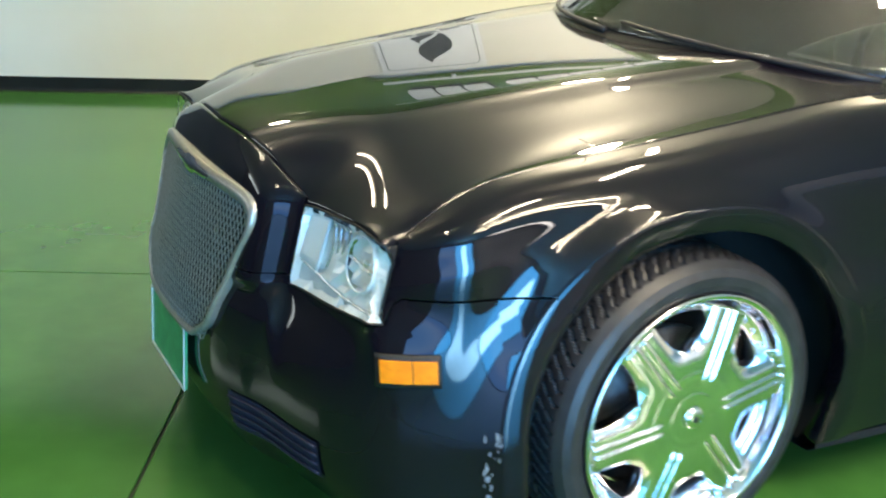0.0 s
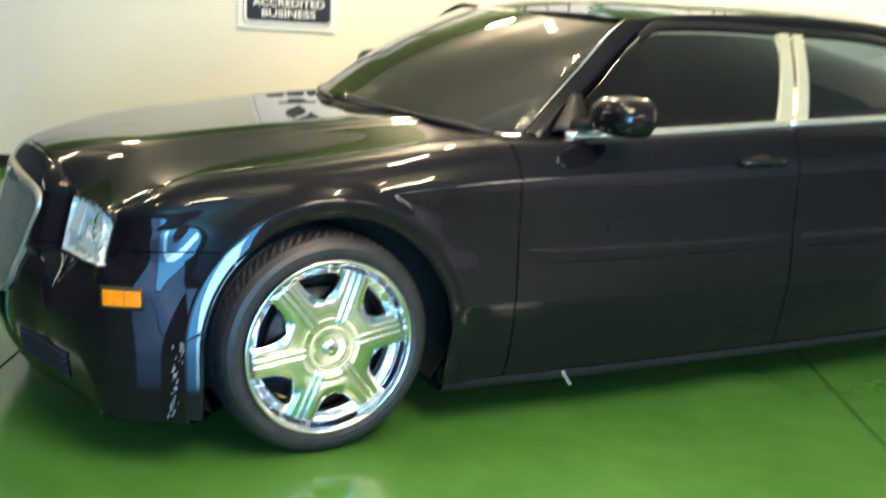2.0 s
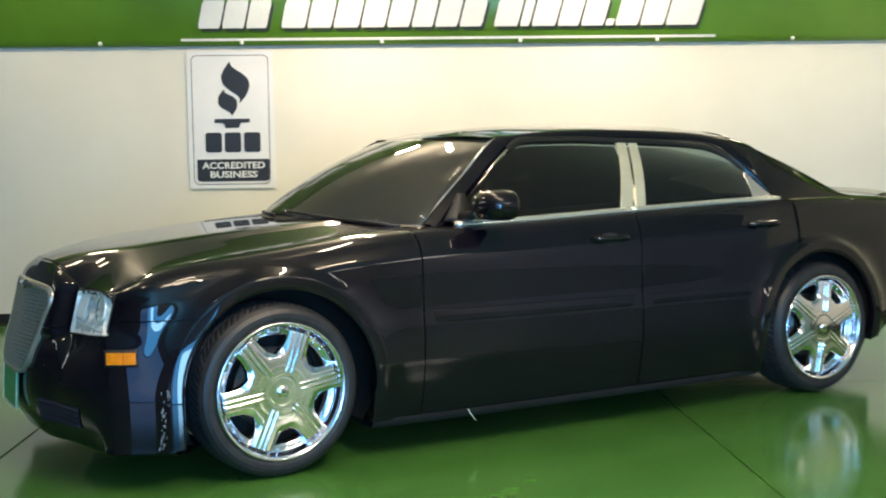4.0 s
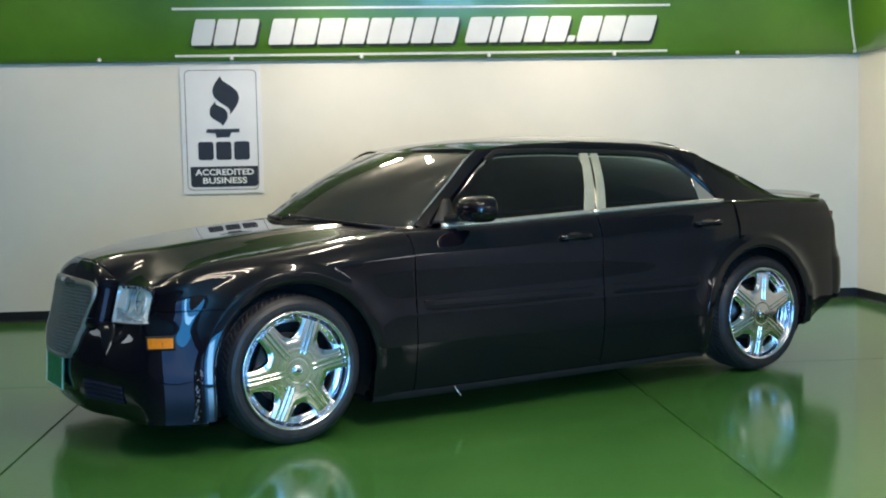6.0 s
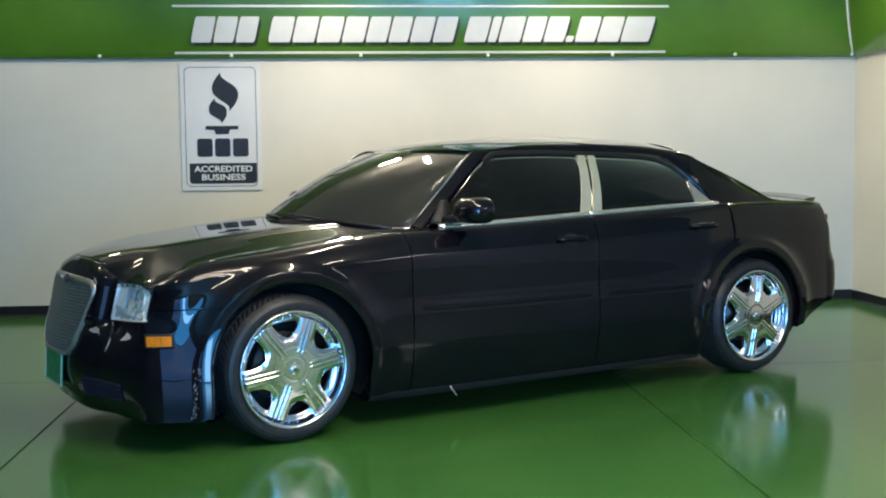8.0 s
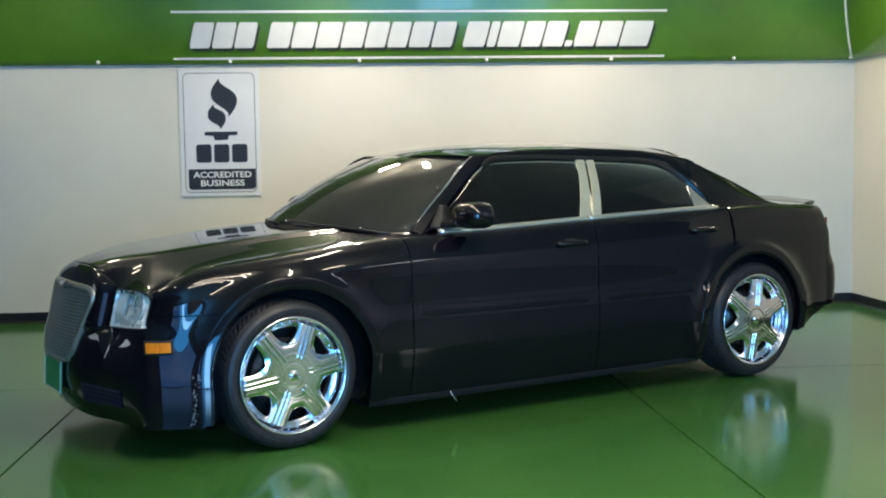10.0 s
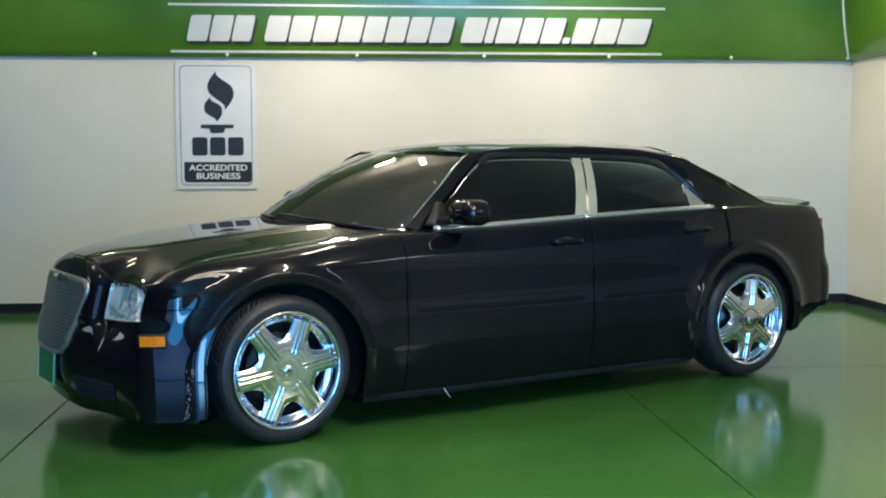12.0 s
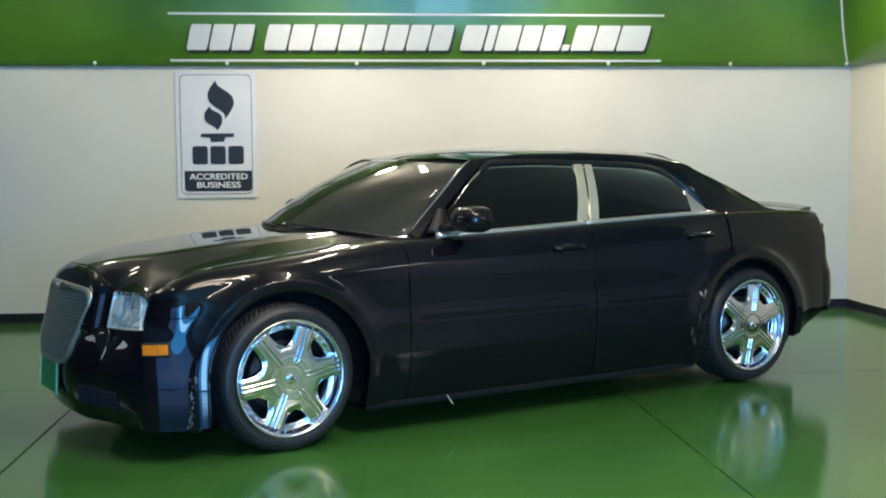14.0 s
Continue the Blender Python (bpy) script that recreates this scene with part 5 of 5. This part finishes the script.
        # belt moulding
        for a, b in ((0.86, 1.8035), (1.8085, 2.79)):
            bm = bmesh.new()
            P = []
            for x in np.linspace(a, b, 30):
                y, z = belt(x)
                P.append([(x, -sgn * (y + d), z + h) for d, h in ((-0.010, 0.020), (0.000, 0.021), (0.008, 0.016), (0.012, 0.006), (0.010, -0.004), (0.002, -0.006))])
            grid(bm, P)
            for col in (P[0], P[-1]):
                bm.faces.new([bm.verts.new(q) for q in col])
            finish(bm)
            part("belt_moulding", bm, M_CHROME_SOFT, CAR, "bright chrome belt moulding")
        build_mirror(sgn)
        for x0, x1 in ((1.515, 1.735), (2.495, 2.715)):
            build_handle(x0, x1, sgn)


def build_mirror(sgn):
    def oval(cx, cy, cz, ry, rz, n=20):
        return [(cx, -sgn * (cy + ry * math.copysign(abs(math.cos(a)) ** 0.7, math.cos(a))), cz + rz * math.copysign(abs(math.sin(a)) ** 0.75, math.sin(a))) for a in np.linspace(0, 2 * math.pi, n + 1)]

    bm = bmesh.new()
    cy, cz = 0.985, 1.058
    rows = [oval(x, cy + d, cz + e, 0.118 * k, 0.068 * k) for x, k, d, e in ((0.872, 0.05, 0, 0), (0.876, 0.40, 0, 0), (0.886, 0.66, 0, 0), (0.905, 0.86, 0, 0), (0.93, 0.96, 0, 0), (0.965, 1.0, 0, 0), (1.0, 1.0, 0, 0), (1.012, 0.97, 0, 0),
                                                            (1.010, 0.90, 0, 0), (0.995, 0.86, 0, 0))]
    grid(bm, rows)
    finish(bm)
    mirror = part("door_mirror", bm, M_PAINT, CAR, "black door mirror on a short arm")
    bm = bmesh.new()
    q = oval(0.996, cy, cz, 0.118 * 0.88, 0.068 * 0.88)[:-1]
    bm.faces.new([bm.verts.new(p) for p in q])
    part("mirror_glass", bm, M_CHROME, mirror, smooth=False)
    bm = bmesh.new()
    yb, zb = belt(0.9)
    tube(bm, [(0.90, -sgn * (yb - 0.02), zb + 0.035), (0.925, -sgn * (yb + 0.03), zb + 0.045), (0.945, -sgn * (yb + 0.07), zb + 0.062)], [0.030, 0.026, 0.022], 10, 0.8)
    part("mirror_arm", bm, M_DARK, mirror)
    bm = bmesh.new()
    P = []
    for t in np.linspace(0, 1, 8):
        x0, x1 = 0.815 + 0.075 * t, 0.955 - 0.03 * t
        z = belt(0.9)[1] + 0.02 + 0.12 * t
        P.append([side_point(x0, z, sgn, 0.004), side_point(x1, z, sgn, 0.006)])
    grid(bm, P)
    thicken(bm, 0.006)
    part("mirror_sail", bm, M_DARK, CAR)


def build_handle(x0, x1, sgn):
    xm = (x0 + x1) / 2
    sec = section(xm)
    z0 = 0.884 + 0.03 * (xm - 1.6)

    def y_at(z):
        return float(np.interp(z, sec[::-1, 1], sec[::-1, 0]))

    bm = bmesh.new()
    pts = [(x0 + 0.006, y_at(z0) - 0.004), (x0 + 0.02, y_at(z0) + 0.018), (x0 + 0.05, y_at(z0) + 0.030), (x1 - 0.05, y_at(z0) + 0.030), (x1 - 0.02, y_at(z0) + 0.018), (x1 - 0.006, y_at(z0) - 0.004)]
    c = curve_points(pts, 16)
    tube(bm, [(x, -sgn * y, z0) for x, y in c], [0.010, 0.012, 0.013] + [0.014] * 10 + [0.013, 0.012, 0.010], 10, 1.15)
    handle = part("door_handle", bm, M_PAINT, CAR, "glossy black pull handle")
    # flat dark oval behind the handle: a recess's shade put on as colour
    bm = bmesh.new()
    n = 16
    rows = []
    for k in (1.0, 0.6, 0.0):
        row = []
        for i in range(n + 1):
            a = 2 * math.pi * i / n
            x, z = xm + 0.062 * k * math.cos(a), z0 - 0.006 + 0.030 * k * math.sin(a)
            row.append((x, -sgn * (y_at(z) + 0.0015), z))
        rows.append(row)
    grid(bm, rows)
    finish(bm)
    part("recess_shade", bm, M_DARK, handle)


def build_tail():
    # deck lid and tail, turned in like the front
    bm = bmesh.new()
    for sgn in (1, -1):
        P = []
        for u in np.linspace(0, 1, 24):
            col = []
            for t in np.linspace(0, 1, 16):
                x = 3.30 + 0.10 * (1 - u * u) + (3.83 + 0.06 * (1 - u ** 3) - 3.30 - 0.10 * (1 - u * u)) * t
                yt = float(top_y(min(x, 4.02)))
                y = yt * u
                z = top_z(min(x, 4.02)) + 0.028 * (1 - u ** 2.5) - 0.02 * smooth01((t - 0.85) / 0.15)
                col.append((x, -sgn * y, z))
            P.append(col)
        grid(bm, P)
    finish(bm)
    part("deck_lid", bm, M_PAINT, CAR)
    bm = bmesh.new()
    for sgn in (1, -1):
        P = []
        tail_x = spline([0.16, 0.25, 0.36, 0.395, 0.42, 0.55, 0.655, 0.675, 0.70, 0.85, 0.98, 1.03], [3.62, 3.74, 3.90, 4.00, 4.035, 4.06, 4.058, 4.045, 4.005, 3.935, 3.83, 3.79])
        for s in np.linspace(0, 1, 40):
            col = []
            for z in np.linspace(0.385, 1.0, 40):
                xe = float(tail_x(z))
                # from the flank at 3.80 round the corner to the centre line
                a = s * math.pi / 2
                sec = section(3.72)
                ys = float(np.interp(z, sec[::-1, 1], sec[::-1, 0]))
                if z > sec[0, 1]:
                    ys = sec[0, 0]
                p = 0.46
                x = 3.72 + (xe - 3.72) * math.sin(a) ** (2 * p) if s > 0 else 3.72
                y = ys * math.cos(a) ** (2 * p) if s < 1 else 0.0
                if z < 0.66:
                    y += 0.012 * smooth01((0.66 - z) / 0.03) * (1 if s < 0.99 else 0) * smooth01(s / 0.1)
                col.append((x, -sgn * y, min(z, top_z(min(x, 4.02)) - 0.004)))
            P.append(col)
        grid(bm, P)
    finish(bm, 1e-4)
    part("rear_bumper", bm, M_PAINT, CAR)
    for sgn in (1, -1):
        bm = bmesh.new()
        box(bm, (3.88, -0.09, -0.10), (3.955, 0.09, 0.10), 0.01)
        part("tail_light", bm, M_RED, CAR, "red tail light", m=pose(0.0, -sgn * 0.60, 0.83))
    # low lip spoiler
    bm = bmesh.new()
    P = []
    for y in np.linspace(-0.66, 0.66, 30):
        a = abs(y) / 0.66
        xr = 3.955 - 0.10 * a ** 3
        z = top_z(3.85) + 0.022 * (1 - a ** 2.5)
        P.append([(xr - 0.16, y, z - 0.004), (xr - 0.08, y, z + 0.014), (xr, y, z + 0.032), (xr + 0.006, y, z + 0.024), (xr - 0.01, y, z + 0.006), (xr - 0.03, y, z - 0.012)])
    grid(bm, P)
    for col in (P[0], P[-1]):
        bm.faces.new([bm.verts.new(q) for q in col])
    finish(bm)
    part("spoiler", bm, M_PAINT, CAR)


def build_underbody():
    bm = bmesh.new()
    box(bm, (-0.62, -0.55, 0.17), (3.85, 0.55, 0.60), 0.02)
    box(bm, (0.50, -0.80, 0.16), (2.48, 0.80, 0.52), 0.02)
    part("underbody", bm, M_WELL, CAR, smooth=False)
    # wheel housings
    for xc, zc in ((0.012, HUB_F), (WB - 0.03, HUB_R)):
        for sgn in (1, -1):
            bm = bmesh.new()
            rows = []
            for k in range(33):
                a = math.pi * (-0.14 + 1.28 * k / 32)
                x, z = xc + (RA + 0.005) * math.cos(a), zc + (RA + 0.005) * math.sin(a)
                x2, z2 = xc + (RA + 0.03) * math.cos(a), zc + (RA + 0.03) * math.sin(a)
                rows.append([(x, -sgn * (out_at(x, max(z, 0.17)) - 0.03), max(z, 0.15)), (x2, -sgn * 0.80, max(z2, 0.15)), (x2, -sgn * 0.56, max(z2, 0.15)), (xc, -sgn * 0.55, zc)])
            grid(bm, rows)
            finish(bm)
            part("wheel_housing", bm, M_WELL, CAR)
    # cabin: dash, seats, rear shelf in shadow behind the tint
    bm = bmesh.new()
    box(bm, (0.52, -0.72, 0.60), (0.86, 0.72, 0.955), 0.06, 3)
    part("dashboard", bm, M_DASH, CAR)
    for y in (-0.37, 0.37):
        bm = bmesh.new()
        box(bm, (1.35, y - 0.25, 0.50), (1.85, y + 0.25, 0.66), 0.05, 3)
        box(bm, (1.78, y - 0.24, 0.60), (1.92, y + 0.24, 1.14), 0.06, 3)
        box(bm, (1.84, y - 0.13, 1.16), (1.94, y + 0.13, 1.30), 0.05, 3)
        part("seat", bm, M_SEAT, CAR)
    bm = bmesh.new()
    box(bm, (2.70, -0.68, 0.50), (2.88, 0.68, 1.06), 0.06, 3)
    part("rear_bench", bm, M_SEAT, CAR)
    bm = bmesh.new()
    rows = [[(1.12 + 0.19 * 0.34 * math.sin(a) + r * 0.0, -0.37 + 0.19 * math.cos(a), 0.95 + 0.18 * math.sin(a)) for r in (0,)] for a in np.linspace(0, 2 * math.pi, 30)]
    tube(bm, [q[0] for q in rows], 0.014, 8)
    part("steering_wheel", bm, M_DARK, CAR)
    bm = bmesh.new()
    box(bm, (0.50, -0.70, 0.52), (2.75, 0.70, 0.56))
    part("cabin_floor", bm, M_WELL, CAR, smooth=False)


def build_wipers():
    for y0, y1 in ((-0.70, -0.05), (-0.02, 0.55)):
        bm = bmesh.new()
        pts = []
        for t in np.linspace(0, 1, 10):
            y = y0 + (y1 - y0) * t
            a = abs(y) / 0.765
            x = 0.338 + 0.38 * a ** 2.2 + 0.035 * t
            z = 1.006 - 0.045 * a ** 2 + 0.022 * t
            pts.append((x, y, z))
        tube(bm, pts, [0.010] * 3 + [0.007] * 7, 6)
        part("wiper", bm, M_DARK, CAR)


# ---- wheels ----
TYRE_R, RIM_R = 0.349, 0.277


def build_wheel():
    wheel = new("wheel")
    tagged(wheel, "six-spoke polished chrome wheel with a low-profile black tyre")
    # tyre with cut tread
    bm = bmesh.new()
    W = 0.255
    prof = [(RIM_R - 0.006, -0.010), (RIM_R + 0.004, 0.000), (RIM_R + 0.016, 0.004), (RIM_R + 0.034, 0.004), (RIM_R + 0.050, -0.004), (RIM_R + 0.060, -0.016)]
    steps = 440
    P = []
    lat = 34
    for i in range(steps):
        a = 2 * math.pi * i / steps
        row = [(r * math.cos(a), -d, r * math.sin(a)) for r, d in prof]
        for k in range(lat + 1):
            u = k / lat
            d = -0.022 - (W - 0.044) * u
            r = TYRE_R - 0.004 * (2 * u - 1) ** 2 - 0.004 * abs(2 * u - 1) ** 8
            away = abs(u - 0.5) * 2
            groove = k in (11, 12, 17, 22, 23)
            slit = (i + int(17 * (1 - away) ** 1.4)) % 6
            cross = slit == 0 and 0.16 < away < 0.97
            rr = r - (0.006 if groove else 0.006 if cross else 0.0)
            row.append((rr * math.cos(a), -d, rr * math.sin(a)))
        row += [(r * math.cos(a), W + d, r * math.sin(a)) for r, d in prof[::-1]]
        P.append(row)
    grid(bm, P, close_u=True)
    finish(bm)
    part("tyre", bm, M_RUBBER, wheel, "black low-profile tyre with cut tread", smooth=False)
    # outer lip
    bm = bmesh.new()
    lathe(bm, [(RIM_R - 0.012, -0.012), (RIM_R - 0.002, 0.001), (RIM_R, 0.006), (RIM_R - 0.005, 0.009), (RIM_R - 0.012, 0.006), (RIM_R - 0.018, -0.004), (RIM_R - 0.022, -0.020), (RIM_R - 0.026, -0.034), (RIM_R - 0.034, -0.040),
               (RIM_R - 0.052, -0.043), (RIM_R - 0.056, -0.050), (RIM_R - 0.058, -0.12), (RIM_R - 0.05, -0.23)], 120)
    finish(bm)
    part("rim_lip", bm, M_CHROME, wheel, "polished stepped chrome lip")
    # rivets round the step
    bm = bmesh.new()
    bmesh.ops.create_uvsphere(bm, u_segments=8, v_segments=5, radius=0.0054)
    first = part("rivet", bm, M_CHROME, wheel)
    for k in range(36):
        a = 2 * math.pi * k / 36
        m = Matrix.Translation(((RIM_R - 0.042) * math.cos(a), 0.041, (RIM_R - 0.042) * math.sin(a)))
        if k:
            copy_thing(first, m)
        else:
            first.matrix_basis = m
    # centre plate, domed
    a0 = radians(30)
    width = spline([0.150, 0.154, 0.160, 0.170, 0.186, 0.208, 0.230, 0.242], [a0, radians(27.5), radians(23.5), radians(19.5), radians(16.2), radians(13.8), radians(12.4), radians(12.2)])

    def face(r, a):
        """Height of the plate at radius r, angle a from the spoke's axis."""
        h = 0.002 - 0.012 * (r / 0.24) ** 2.0
        t = r * math.sin(a)
        k = smooth01((r - 0.078) / 0.012)
        for c in (-0.0105, 0.0105):
            h += 0.0042 * k * max(0.0, 1 - ((t - c) / 0.0050) ** 2) if abs(t - c) < 0.0050 else 0.0
        h += 0.0010 * math.exp(-((r - 0.098) / 0.003) ** 2) - 0.0012 * math.exp(-((r - 0.060) / 0.003) ** 2)
        h -= 0.012 * smooth01((abs(t) - 0.030) / 0.03) * smooth01((r - 0.13) / 0.05)
        return h

    bm = bmesh.new()
    P = []
    for i in range(360):
        a = 2 * math.pi * i / 360
        loc = ((a + a0) % (2 * a0)) - a0
        P.append([(r * math.cos(a), -face(r, loc), r * math.sin(a)) for r in np.linspace(0.026, 0.150, 26)])
    grid(bm, P, close_u=True)
    finish(bm)
    part("centre_plate", bm, M_CHROME, wheel)
    for k in range(6):
        bm = bmesh.new()
        P = []
        base = math.pi / 3 * k
        for r in np.linspace(0.150, 0.242, 26):
            w = float(width(r))
            row = []
            e = [r * math.cos(base - w), -face(r, -w) + 0.030, r * math.sin(base - w)]
            row.append(tuple(e))
            row.append((r * math.cos(base - w), -face(r, -w) + 0.004, r * math.sin(base - w)))
            for j in range(49):
                q = -w + 2 * w * j / 48
                q *= 0.985
                row.append((r * math.cos(base + q), -face(r, q), r * math.sin(base + q)))
            row.append((r * math.cos(base + w), -face(r, w) + 0.004, r * math.sin(base + w)))
            row.append((r * math.cos(base + w), -face(r, w) + 0.030, r * math.sin(base + w)))
            P.append(row)
        P.append([(q[0] * 1.004, q[1] + 0.022, q[2] * 1.004) for q in P[-1]])
        grid(bm, P)
        finish(bm)
        part("spoke", bm, M_CHROME, wheel)
    bm = bmesh.new()
    lathe(bm, [(0.0, 0.0115), (0.010, 0.0113), (0.017, 0.0105), (0.021, 0.0085), (0.023, 0.005), (0.0235, 0.003), (0.027, 0.003)], 40)
    finish(bm)
    cap = part("hub_cap", bm, M_CHROME, wheel)
    bm = bmesh.new()
    lathe(bm, [(0.0, 0.0125), (0.007, 0.0125), (0.008, 0.0110)], 20)
    finish(bm)
    part("cap_disc", bm, M_DARK, cap, "small dark disc")
    # brake disc and dark hub behind the spokes
    bm = bmesh.new()
    lathe(bm, [(0.0, -0.085), (0.07, -0.085), (0.075, -0.10), (0.165, -0.10), (0.165, -0.125), (0.0, -0.125)], 48)
    finish(bm)
    part("brake_disc", bm, M_STEEL, wheel)
    bm = bmesh.new()
    lathe(bm, [(0.0, -0.16), (0.218, -0.16)], 40)
    finish(bm)
    part("barrel_back", bm, M_WELL, wheel)
    return wheel


build_flanks()
build_front()
build_glasshouse()
build_tail()
build_underbody()
tie = bmesh.new()
tube(tie, [(0.872, -0.893, 0.168), (0.880, -0.897, 0.150), (0.893, -0.899, 0.132), (0.906, -0.898, 0.116)], 0.0022, 6)
part("cable_tie", tie, M_KNOB, CAR, "short white plastic tie hanging from the sill")
build_wipers()
wheel_fl = build_wheel()
OUT = 0.9 + SHIFT
wheel_fl.parent = CAR
wheel_fl.matrix_basis = pose(0.0, -OUT, HUB_F, 0, -8, 2.3)
for x, y, rz, spin, z in ((WB, -OUT + 0.006, 0, 22, HUB_R), (0.0, OUT, 182.3, 10, HUB_F), (WB, OUT - 0.006, 180, 40, HUB_R)):
    copy_thing(wheel_fl, pose(x, y, z, 0, -spin, rz))
build_floor()
